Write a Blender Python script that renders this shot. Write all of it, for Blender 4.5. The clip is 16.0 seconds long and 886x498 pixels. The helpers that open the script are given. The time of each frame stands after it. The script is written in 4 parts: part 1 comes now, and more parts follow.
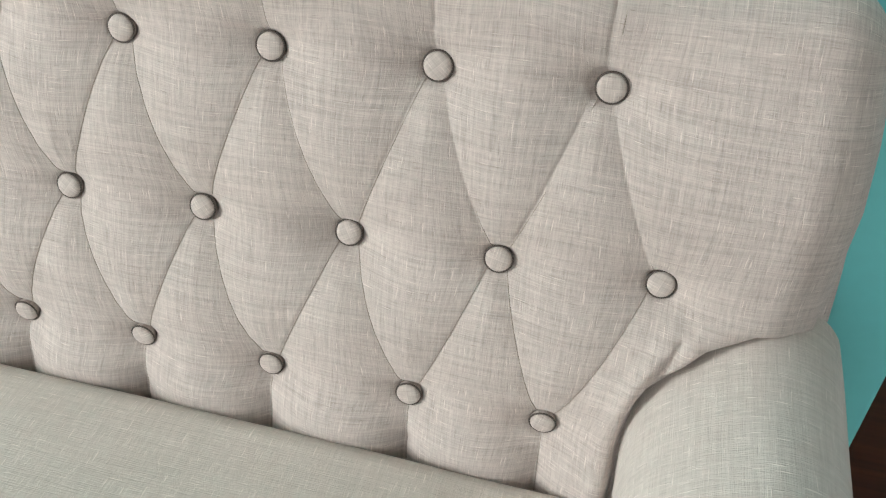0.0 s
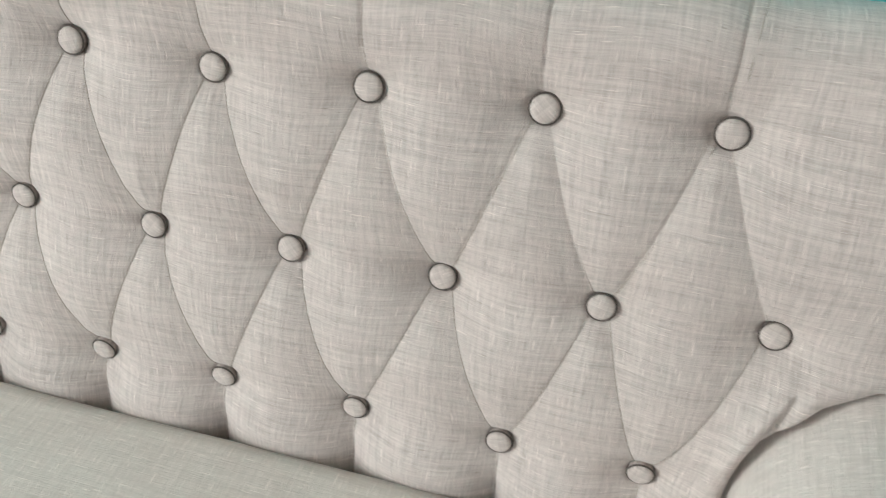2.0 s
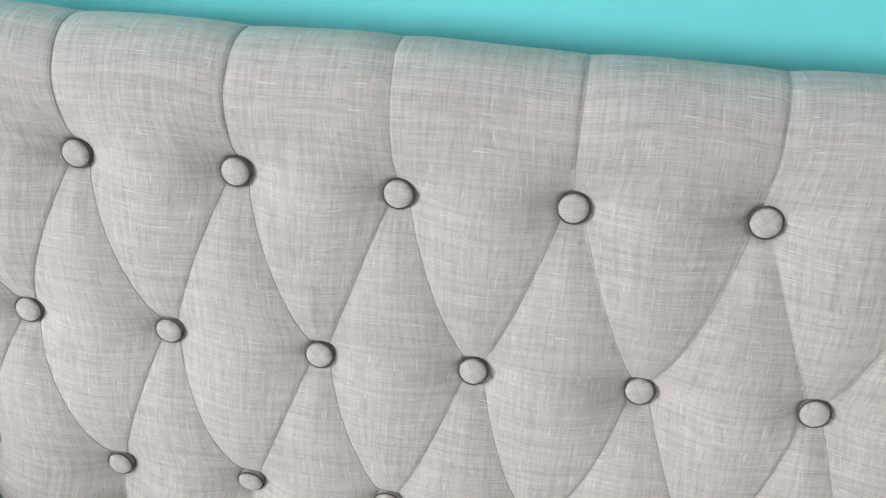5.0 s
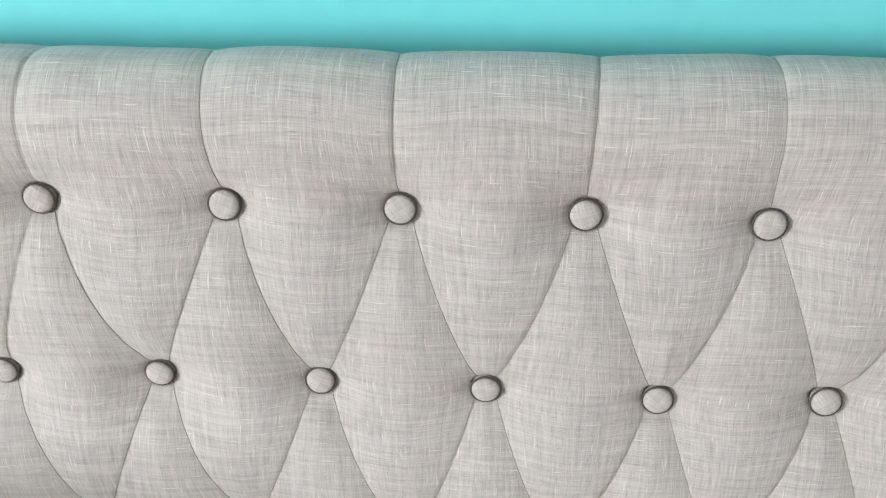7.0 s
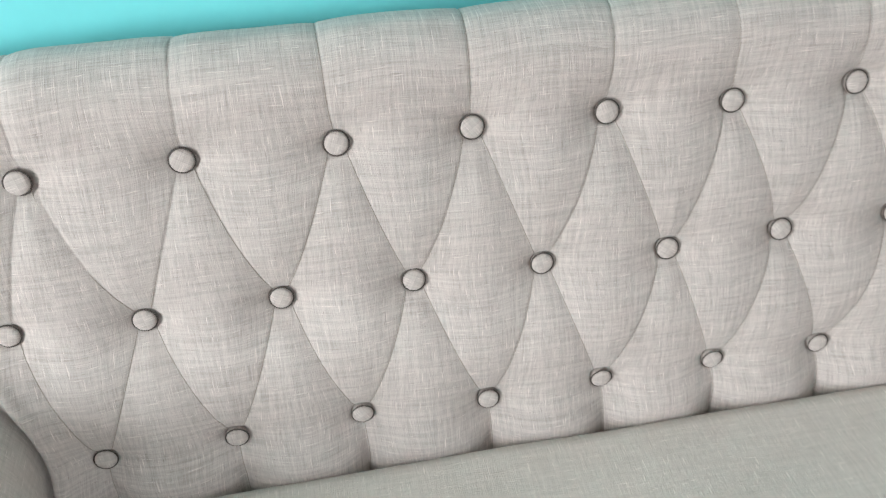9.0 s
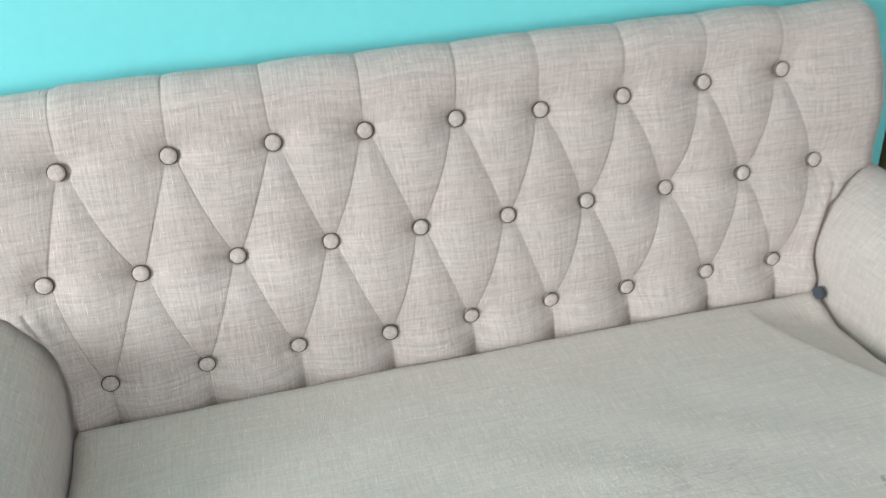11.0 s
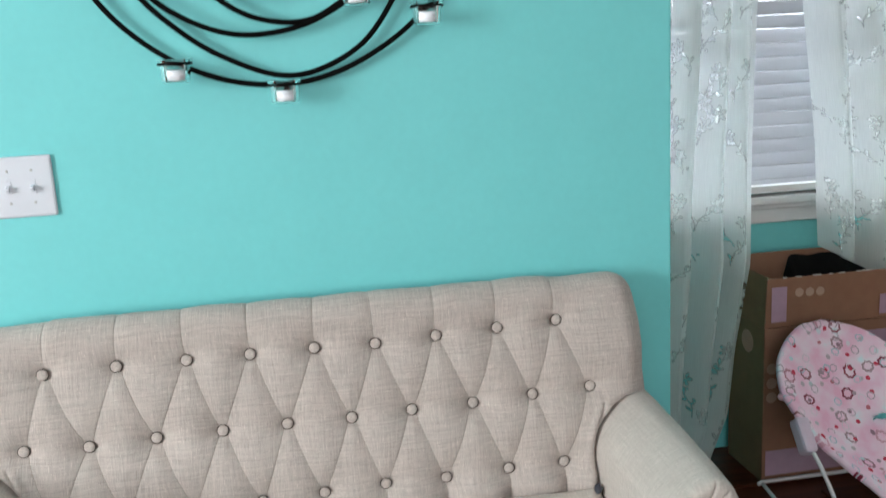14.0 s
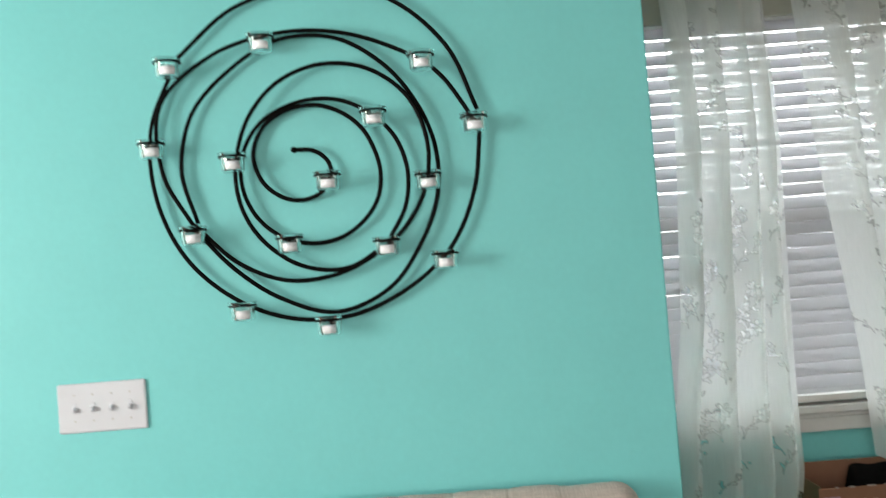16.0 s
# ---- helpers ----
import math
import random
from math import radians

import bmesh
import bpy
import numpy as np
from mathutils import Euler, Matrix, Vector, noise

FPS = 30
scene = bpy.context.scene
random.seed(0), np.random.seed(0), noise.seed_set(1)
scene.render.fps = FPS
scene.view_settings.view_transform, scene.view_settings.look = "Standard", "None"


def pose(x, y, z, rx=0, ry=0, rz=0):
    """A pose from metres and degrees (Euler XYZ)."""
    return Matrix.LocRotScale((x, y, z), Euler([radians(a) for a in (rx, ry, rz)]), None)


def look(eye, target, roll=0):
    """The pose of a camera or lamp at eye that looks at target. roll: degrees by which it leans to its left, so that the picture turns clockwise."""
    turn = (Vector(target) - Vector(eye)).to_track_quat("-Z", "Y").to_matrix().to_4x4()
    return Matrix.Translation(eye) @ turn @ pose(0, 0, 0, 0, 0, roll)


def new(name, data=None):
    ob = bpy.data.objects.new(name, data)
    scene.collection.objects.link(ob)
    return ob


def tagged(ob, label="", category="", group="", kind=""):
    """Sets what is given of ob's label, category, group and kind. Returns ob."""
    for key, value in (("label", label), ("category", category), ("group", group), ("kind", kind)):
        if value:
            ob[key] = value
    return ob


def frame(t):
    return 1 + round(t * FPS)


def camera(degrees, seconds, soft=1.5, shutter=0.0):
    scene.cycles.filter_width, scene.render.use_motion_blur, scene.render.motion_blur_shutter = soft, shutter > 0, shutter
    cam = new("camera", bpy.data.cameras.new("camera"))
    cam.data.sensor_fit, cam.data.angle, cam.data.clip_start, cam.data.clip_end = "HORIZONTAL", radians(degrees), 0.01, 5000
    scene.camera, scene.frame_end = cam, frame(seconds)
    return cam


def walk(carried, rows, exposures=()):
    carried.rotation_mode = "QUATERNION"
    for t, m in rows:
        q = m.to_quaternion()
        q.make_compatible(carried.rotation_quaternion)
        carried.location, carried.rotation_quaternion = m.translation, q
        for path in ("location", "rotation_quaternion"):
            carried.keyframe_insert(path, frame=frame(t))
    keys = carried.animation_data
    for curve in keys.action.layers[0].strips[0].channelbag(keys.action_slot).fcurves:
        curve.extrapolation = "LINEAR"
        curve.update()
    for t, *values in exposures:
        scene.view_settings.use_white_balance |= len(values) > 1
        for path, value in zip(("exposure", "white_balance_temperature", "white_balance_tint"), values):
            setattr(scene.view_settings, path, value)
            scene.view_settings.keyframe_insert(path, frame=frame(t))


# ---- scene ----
cam = camera(53.7, 16.0, soft=1.2, shutter=0.5)
PATH = [
    (0, (0.495, -0.626, 1.057), (0.153, 0.896, -0.194), 2.8),
    (0.5, (0.494, -0.62, 1.055), (0.129, 0.898, -0.195), 2.4),
    (1, (0.487, -0.612, 1.057), (0.107, 0.897, -0.199), 2.2),
    (1.5, (0.467, -0.609, 1.058), (0.081, 0.901, -0.196), 2.1),
    (2, (0.433, -0.603, 1.064), (0.032, 0.91, -0.181), 1.7),
    (2.5, (0.384, -0.59, 1.06), (-0.025, 0.929, -0.175), 1.3),
    (3, (0.332, -0.585, 1.057), (-0.085, 0.942, -0.165), 1.0),
    (3.2, (0.302, -0.584, 1.059), (-0.092, 0.954, -0.158), 1.3),
    (5.3, (0.206, -0.578, 1.105), (-0.055, 0.994, -0.104), 0.7),
    (5.5, (0.174, -0.577, 1.103), (-0.081, 0.998, -0.103), 0.7),
    (6, (0.092, -0.565, 1.093), (-0.151, 1.007, -0.119), 0.9),
    (6.5, (0.011, -0.555, 1.095), (-0.198, 1.015, -0.127), 0.3),
    (7, (-0.051, -0.558, 1.103), (-0.184, 1.019, -0.119), -1.2),
    (7.5, (-0.088, -0.565, 1.112), (-0.096, 1.011, -0.12), -0.9),
    (8, (-0.147, -0.611, 1.124), (-0.041, 0.96, -0.109), -0.4),
    (8.5, (-0.206, -0.675, 1.132), (-0.035, 0.914, -0.071), -1.6),
    (9, (-0.253, -0.745, 1.139), (0.0, 0.84, -0.054), -2.3),
    (9.2, (-0.262, -0.763, 1.145), (0.02, 0.812, -0.055), -2.0),
    (11.3, (-0.276, -1.192, 1.192), (0.163, 0.536, 0.286), -2.5),
    (11.5, (-0.273, -1.218, 1.215), (0.184, 0.524, 0.345), -2.3),
    (12, (-0.265, -1.344, 1.23), (0.19, 0.438, 0.444), -2.5),
    (12.5, (-0.241, -1.465, 1.227), (0.219, 0.322, 0.458), -2.1),
    (13, (-0.179, -1.564, 1.25), (0.264, 0.258, 0.556), -2.2),
    (13.5, (-0.082, -1.649, 1.27), (0.287, 0.24, 0.725), -2.9),
    (14, (0.019, -1.724, 1.29), (0.309, 0.212, 0.88), -3.1),
    (14.5, (0.085, -1.783, 1.316), (0.327, 0.181, 1.026), -3.6),
    (15, (0.136, -1.862, 1.343), (0.34, 0.123, 1.197), -4.0),
    (15.5, (0.196, -1.958, 1.356), (0.32, 0.037, 1.308), -4.3),
    (15.8, (0.236, -2.0, 1.361), (0.296, -0.003, 1.366), -4.4),
    (16, (0.263, -2.028, 1.365), (0.26, -0.029, 1.411), -4.5),
]
walk(cam, [(t, look(eye, target, roll)) for t, eye, target, roll in PATH],
     [(0, 0.02, 6480, 7), (3, 0.02, 6220, 7), (5.5, 0.03, 6030, 7), (9, -0.01, 6150, 8), (11.3, 0.0, 6200, 9), (12.5, -0.15, 6250, 11), (13.5, -0.15, 6350, 11), (14, -0.27, 6400, 10), (15, -0.32, 6550, 10), (16, -0.33, 7150, 11)])

# ---- light ----
world = bpy.data.worlds.new("sky")
scene.world = world
world.use_nodes = True
wn = world.node_tree
sky = wn.nodes.new("ShaderNodeTexSky")
sky.sky_type, sky.sun_disc = 'NISHITA', False
sky.sun_elevation, sky.sun_rotation = radians(42), radians(200)
wn.nodes["Background"].inputs[1].default_value = 0.12
wn.links.new(sky.outputs[0], wn.nodes["Background"].inputs[0])


def area_lamp(name, m, w, h, power, colour):
    d = bpy.data.lights.new(name, 'AREA')
    d.shape, d.size, d.size_y, d.energy, d.color = 'RECTANGLE', w, h, power, colour
    ob = new(name, d)
    ob.matrix_world = m
    return ob


# daylight by the side window; the lamp behind is added fill without known source
area_lamp("side_window_daylight", look((-3.50, -2.20, 1.50), (0.2, -0.3, 0.8)), 1.25, 1.5, 160, (0.96, 0.97, 0.97))
area_lamp("rear_fill_light", look((0.3, -3.5, 1.45), (0.4, 0, 0.9)), 1.6, 1.9, 23, (0.96, 0.965, 0.97))


# ---- materials ----
def material(name, rough=0.6, metal=0.0):
    m = bpy.data.materials.new(name)
    m.use_nodes = True
    b = m.node_tree.nodes["Principled BSDF"]
    b.inputs["Roughness"].default_value, b.inputs["Metallic"].default_value = rough, metal
    return m, m.node_tree, b


def node(t, kind, **values):
    n = t.nodes.new(kind)
    for k, v in values.items():
        n.inputs[k].default_value = v
    return n


def noise_on(t, coord, scale, detail=3.0, size=1.0):
    mp = node(t, "ShaderNodeMapping", Scale=scale)
    t.links.new(coord, mp.inputs["Vector"])
    n = node(t, "ShaderNodeTexNoise", Scale=size, Detail=detail)
    t.links.new(mp.outputs[0], n.inputs["Vector"])
    return n.outputs["Fac"]


def math_node(t, op, a, b=None, c=None):
    n = t.nodes.new("ShaderNodeMath")
    n.operation = op
    for i, v in enumerate((a, b, c)):
        if v is None:
            continue
        if isinstance(v, (int, float)):
            n.inputs[i].default_value = v
        else:
            t.links.new(v, n.inputs[i])
    return n.outputs[0]


def ramp(t, fac, stops):
    r = t.nodes.new("ShaderNodeValToRGB")
    while len(r.color_ramp.elements) < len(stops):
        r.color_ramp.elements.new(0.5)
    for e, (p, c) in zip(r.color_ramp.elements, stops):
        e.position, e.color = p, (*c, 1)
    t.links.new(fac, r.inputs[0])
    return r.outputs[0]


def mix(t, fac, a, b, mode='MIX'):
    n = t.nodes.new("ShaderNodeMix")
    n.data_type, n.blend_type = 'RGBA', mode
    for i, v in ((0, fac), (6, a), (7, b)):
        if isinstance(v, (int, float)):
            n.inputs[i].default_value = v
        elif isinstance(v, tuple):
            n.inputs[i].default_value = (*v, 1)
        else:
            t.links.new(v, n.inputs[i])
    return n.outputs[2]


def bump(t, b, height, strength, distance=0.001):
    n = node(t, "ShaderNodeBump", Strength=strength, Distance=distance)
    t.links.new(height, n.inputs["Height"])
    t.links.new(n.outputs[0], b.inputs["Normal"])


def linen(name, light, dark, stained=False):
    """Woven linen with slubs along both thread directions; the weave runs with the UV map, in metres."""
    m, t, b = material(name, 0.92)
    b.inputs["Specular IOR Level"].default_value = 0.15
    b.inputs["Sheen Weight"].default_value = 0.25
    b.inputs["Sheen Roughness"].default_value = 0.5
    uv = t.nodes.new("ShaderNodeTexCoord").outputs["UV"]
    weft = noise_on(t, uv, (45, 1100, 1), 2.0)
    warp = noise_on(t, uv, (1150, 75, 1), 2.0)
    weft_broad = noise_on(t, uv, (10, 260, 1), 3.0)
    warp_broad = noise_on(t, uv, (330, 16, 1), 3.0)
    blotch = noise_on(t, uv, (7, 7, 1), 3.0)
    s = math_node(t, 'ADD', math_node(t, 'MULTIPLY', weft, 0.21), math_node(t, 'MULTIPLY', warp, 0.23))
    s = math_node(t, 'ADD', s, math_node(t, 'MULTIPLY', weft_broad, 0.24))
    s = math_node(t, 'ADD', s, math_node(t, 'MULTIPLY', warp_broad, 0.25))
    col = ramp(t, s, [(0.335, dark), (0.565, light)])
    col = mix(t, math_node(t, 'MULTIPLY', blotch, 0.35), col, tuple(c * 0.9 for c in light))
    # single thick threads, paler and raised, in both directions, and a few darker ones
    slub_h = ramp(t, noise_on(t, uv, (48, 820, 1), 1.0), [(0.67, (0, 0, 0)), (0.74, (1, 1, 1))])
    slub_v = ramp(t, noise_on(t, uv, (700, 50, 1), 1.0), [(0.655, (0, 0, 0)), (0.73, (1, 1, 1))])
    slub = math_node(t, 'MAXIMUM', slub_h, slub_v)
    thin = ramp(t, noise_on(t, uv, (90, 1000, 1), 1.0), [(0.25, (1, 1, 1)), (0.31, (0, 0, 0))])
    thin_v = ramp(t, noise_on(t, uv, (850, 80, 1), 1.0), [(0.25, (1, 1, 1)), (0.31, (0, 0, 0))])
    thin = math_node(t, 'MAXIMUM', thin, thin_v)
    col = mix(t, math_node(t, 'MULTIPLY', thin, 0.55), col, tuple(c * 0.85 for c in dark))
    col = mix(t, math_node(t, 'MULTIPLY', slub, 0.75), col, tuple(min(1, c * 1.22) for c in light))
    if stained:
        # a small scribbled mark and a few faint scuffs
        spot = noise_on(t, uv, (75, 75, 1), 3.0)
        sep = t.nodes.new("ShaderNodeSeparateXYZ")
        t.links.new(uv, sep.inputs[0])

        def around(cx, cy, rx, ry):
            dx = math_node(t, 'DIVIDE', math_node(t, 'SUBTRACT', sep.outputs[0], cx), rx)
            dy = math_node(t, 'DIVIDE', math_node(t, 'SUBTRACT', sep.outputs[1], cy), ry)
            d = math_node(t, 'ADD', math_node(t, 'MULTIPLY', dx, dx), math_node(t, 'MULTIPLY', dy, dy))
            return math_node(t, 'SUBTRACT', 1.0, math_node(t, 'MINIMUM', d, 1.0))
        line = math_node(t, 'LESS_THAN', math_node(t, 'ABSOLUTE', math_node(t, 'SUBTRACT', spot, 0.5)), 0.05)
        near = math_node(t, 'GREATER_THAN', around(0.363, -0.566, 0.008, 0.022), 0.15)
        mark = math_node(t, 'MULTIPLY', math_node(t, 'MULTIPLY', line, near), 0.5)
        scuff = math_node(t, 'MULTIPLY', around(0.17, -0.50, 0.11, 0.07), math_node(t, 'LESS_THAN', math_node(
            t, 'ABSOLUTE', math_node(t, 'SUBTRACT', noise_on(t, uv, (14, 30, 1), 2.0), 0.5)), 0.012))
        col = mix(t, mark, col, (0.12, 0.11, 0.10))
        col = mix(t, math_node(t, 'MULTIPLY', scuff, 0.22), col, (0.2, 0.19, 0.17))
    t.links.new(col, b.inputs["Base Color"])
    h = math_node(t, 'ADD', math_node(t, 'ADD', weft, warp), math_node(t, 'MULTIPLY', slub, 0.9))
    bump(t, b, h, 0.38, 0.0012)
    return m


def plain(name, colour, rough=0.5, metal=0.0, vary=0.08, scale=40.0, relief=0.0):
    m, t, b = material(name, rough, metal)
    co = t.nodes.new("ShaderNodeTexCoord").outputs["Object"]
    f = noise_on(t, co, (scale, scale, scale), 4.0)
    g = noise_on(t, co, (scale / 9, scale / 9, scale / 9), 3.0)
    f = math_node(t, 'ADD', math_node(t, 'MULTIPLY', f, 0.5), math_node(t, 'MULTIPLY', g, 0.5))
    col = ramp(t, f, [(0.3, tuple(c * (1 - vary) for c in colour)), (0.7, tuple(min(1, c * (1 + vary)) for c in colour))])
    t.links.new(col, b.inputs["Base Color"])
    if relief:
        bump(t, b, f, relief, 0.002)
    return m


# one weave in three tones: arms paler than the back, the seat palest
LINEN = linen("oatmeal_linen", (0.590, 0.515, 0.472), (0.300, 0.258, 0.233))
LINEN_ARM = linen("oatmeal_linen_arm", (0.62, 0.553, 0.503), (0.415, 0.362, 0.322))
LINEN_SEAT = linen("oatmeal_linen_pale_scuffed", (0.675, 0.597, 0.535), (0.49, 0.425, 0.372), True)
WALL_PLAIN = plain("warm_white_wall_paint", (0.72, 0.69, 0.66), 0.7, 0, 0.03, 40, 0.1)
TEAL = plain("teal_wall_paint", (0.190, 0.65, 0.655), 0.55, 0, 0.03, 60, 0.10)
WHITE = plain("white_paint", (0.80, 0.80, 0.78), 0.45, 0, 0.03, 30)
CEILING = plain("ceiling_paint", (0.82, 0.81, 0.79), 0.9, 0, 0.03, 30)
PLATE = plain("white_switch_plastic", (0.67, 0.69, 0.75), 0.3, 0, 0.02, 30)
SCREW = plain("screw_metal", (0.6, 0.6, 0.6), 0.35, 0.8, 0.05, 80)
BLACK_IRON = plain("black_wrought_iron", (0.003, 0.0028, 0.0028), 0.4, 0.0, 0.3, 90, 0.15)
BLACK_IRON.node_tree.nodes["Principled BSDF"].inputs["Specular IOR Level"].default_value = 0.05
WAX = plain("white_candle_wax", (0.86, 0.89, 0.93), 0.5, 0, 0.03, 60)
CARD = plain("brown_cardboard", (0.285, 0.14, 0.085), 0.85, 0, 0.12, 25, 0.1)
# the side panel and its flap get a darker, more olive cardboard
CARD_OLIVE = plain("darker_olive_cardboard", (0.20, 0.135, 0.066), 0.85, 0, 0.12, 25, 0.1)
LILAC = plain("lilac_print", (0.42, 0.27, 0.35), 0.7, 0, 0.1, 40)
TORN = plain("torn_liner_paper", (0.52, 0.45, 0.40), 0.9, 0, 0.15, 200)
DOT = plain("pale_print", (0.45, 0.29, 0.21), 0.7, 0, 0.1, 40)
TUBE = plain("white_enamelled_tube", (0.76, 0.72, 0.73), 0.35, 0, 0.03, 50)
LILAC_PLASTIC = plain("pale_lilac_plastic", (0.72, 0.58, 0.68), 0.35, 0, 0.04, 40)
PINK_PLASTIC = plain("pink_plastic", (0.75, 0.42, 0.50), 0.4, 0, 0.1, 60)
BLUE = plain("pale_blue_cloth", (0.34, 0.52, 0.56), 0.85, 0, 0.1, 50, 0.2)
GREY_TRIM = plain("grey_trim", (0.30, 0.30, 0.30), 0.8, 0, 0.1, 60)
DARK = plain("dark_rubber", (0.03, 0.035, 0.04), 0.6, 0, 0.2, 60)
SLATE = plain("slate_plastic", (0.045, 0.05, 0.065), 0.4, 0, 0.2, 60)


def outdoors():
    """Overcast daylight beyond the window: bright above, a little warmer and dimmer low down."""
    m = bpy.data.materials.new("hazy_daylight")
    m.use_nodes = True
    t = m.node_tree
    t.nodes.remove(t.nodes["Principled BSDF"])
    sep = t.nodes.new("ShaderNodeSeparateXYZ")
    t.links.new(t.nodes.new("ShaderNodeTexCoord").outputs["Object"], sep.inputs[0])
    e = node(t, "ShaderNodeEmission")
    t.links.new(ramp(t, math_node(t, 'DIVIDE', sep.outputs[2], 5.0), [(0.05, (0.15, 0.145, 0.14)), (0.25, (0.32, 0.34, 0.37)), (0.45, (0.76, 0.86, 0.95)), (0.9, (0.82, 0.93, 1.0))]), e.inputs["Color"])
    # the glow is set stronger to the left, weaker to the right
    side = ramp(t, math_node(t, 'DIVIDE', sep.outputs[0], 5.0), [(0.40, (1.0, 1.0, 1.0)), (0.64, (0.40, 0.40, 0.40))])
    t.links.new(math_node(t, 'MULTIPLY', side, 46.0), e.inputs["Strength"])
    t.links.new(e.outputs[0], t.nodes["Material Output"].inputs["Surface"])
    return m


OUTDOOR_GLOW = outdoors()
SOIL = plain("pale_ground", (0.35, 0.33, 0.28), 0.9, 0, 0.2, 2)
RED = plain("red_plush", (0.6, 0.03, 0.04), 0.8, 0, 0.1, 60)
STRAP = plain("dark_pink_webbing", (0.42, 0.07, 0.13), 0.8, 0, 0.15, 120)
TURQ = plain("turquoise_ribbon", (0.12, 0.5, 0.5), 0.6, 0, 0.1, 60)
CREASE_SHADE = plain("taupe_crease_shade", (0.33, 0.285, 0.245), 0.9, 0, 0.1, 300)
GAP_SHADE = plain("brown_gap_shade", (0.085, 0.07, 0.06), 0.9, 0, 0.1, 300)
BOX_DARK = plain("black_box_inside", (0.005, 0.0045, 0.0045), 0.7, 0, 0.3, 40)
BOX_DARK.node_tree.nodes["Principled BSDF"].inputs["Specular IOR Level"].default_value = 0.1
TRIM = plain("white_window_trim", (0.74, 0.74, 0.74), 0.4, 0, 0.05, 30)
GREIGE = plain("greige_valance", (0.40, 0.405, 0.35), 0.6, 0, 0.06, 30)
WEB = plain("sofa_underside_wood", (0.10, 0.06, 0.04), 0.5, 0, 0.2, 30)


def wood_floor():
    m, t, b = material("dark_red_brown_wood", 0.34)
    co = t.nodes.new("ShaderNodeTexCoord").outputs["Object"]
    rnd = t.nodes.new("ShaderNodeObjectInfo").outputs["Random"]
    b.inputs["Specular IOR Level"].default_value = 0.28
    grain = noise_on(t, co, (3, 60, 60), 6.0)
    col = ramp(t, math_node(t, 'ADD', math_node(t, 'MULTIPLY', grain, 0.8), math_node(t, 'MULTIPLY', rnd, 0.25)),
               [(0.25, (0.016, 0.0035, 0.0018)), (0.75, (0.098, 0.024, 0.010))])
    t.links.new(col, b.inputs["Base Color"])
    bump(t, b, grain, 0.15, 0.001)
    return m


FLOOR_WOOD = wood_floor()


def glass(name):
    m = bpy.data.materials.new(name)
    m.use_nodes = True
    t = m.node_tree
    b = t.nodes["Principled BSDF"]
    b.inputs["Transmission Weight"].default_value = 1.0
    b.inputs["Roughness"].default_value = 0.02
    b.inputs["IOR"].default_value = 1.45
    return m


GLASS = glass("clear_glass")


def sheer(name, clear):
    """A sheer voile: partly see-through, partly scattering, with fine vertical threads."""
    m = bpy.data.materials.new(name)
    m.use_nodes = True
    t = m.node_tree
    t.nodes.remove(t.nodes["Principled BSDF"])
    uv = t.nodes.new("ShaderNodeTexCoord").outputs["UV"]
    thread = noise_on(t, uv, (500, 12, 1), 2.0)
    dif = node(t, "ShaderNodeBsdfDiffuse", Color=(0.86, 0.88, 0.86, 1))
    tra = node(t, "ShaderNodeBsdfTranslucent", Color=(0.86, 0.885, 0.87, 1))
    # the vines are woven thinner than the ground of the cloth
    thin = t.nodes.new("ShaderNodeAttribute")
    thin.attribute_name = "thinness"
    opn = t.nodes.new("ShaderNodeBsdfTransparent")
    a = node(t, "ShaderNodeMixShader", Fac=0.55)
    t.links.new(dif.outputs[0], a.inputs[1])
    t.links.new(tra.outputs[0], a.inputs[2])
    c = t.nodes.new("ShaderNodeMixShader")
    f = math_node(t, 'ADD', math_node(t, 'MULTIPLY', thread, 0.16), clear)
    f = math_node(t, 'ADD', f, math_node(t, 'MULTIPLY', thin.outputs["Fac"], 0.52))
    t.links.new(f, c.inputs[0])
    t.links.new(a.outputs[0], c.inputs[1])
    t.links.new(opn.outputs[0], c.inputs[2])
    t.links.new(c.outputs[0], t.nodes["Material Output"].inputs["Surface"])
    return m


VOILE = sheer("sheer_voile", 0.20)


def blind_vinyl():
    m, t, b = material("white_blind_vinyl", 0.45)
    b.inputs["Base Color"].default_value = (0.50, 0.495, 0.50, 1)
    tra = node(t, "ShaderNodeBsdfTranslucent", Color=(0.74, 0.76, 0.81, 1))
    a = node(t, "ShaderNodeMixShader", Fac=0.24)
    t.links.new(b.outputs[0], a.inputs[1])
    t.links.new(tra.outputs[0], a.inputs[2])
    t.links.new(a.outputs[0], t.nodes["Material Output"].inputs["Surface"])
    return m


BLIND = blind_vinyl()


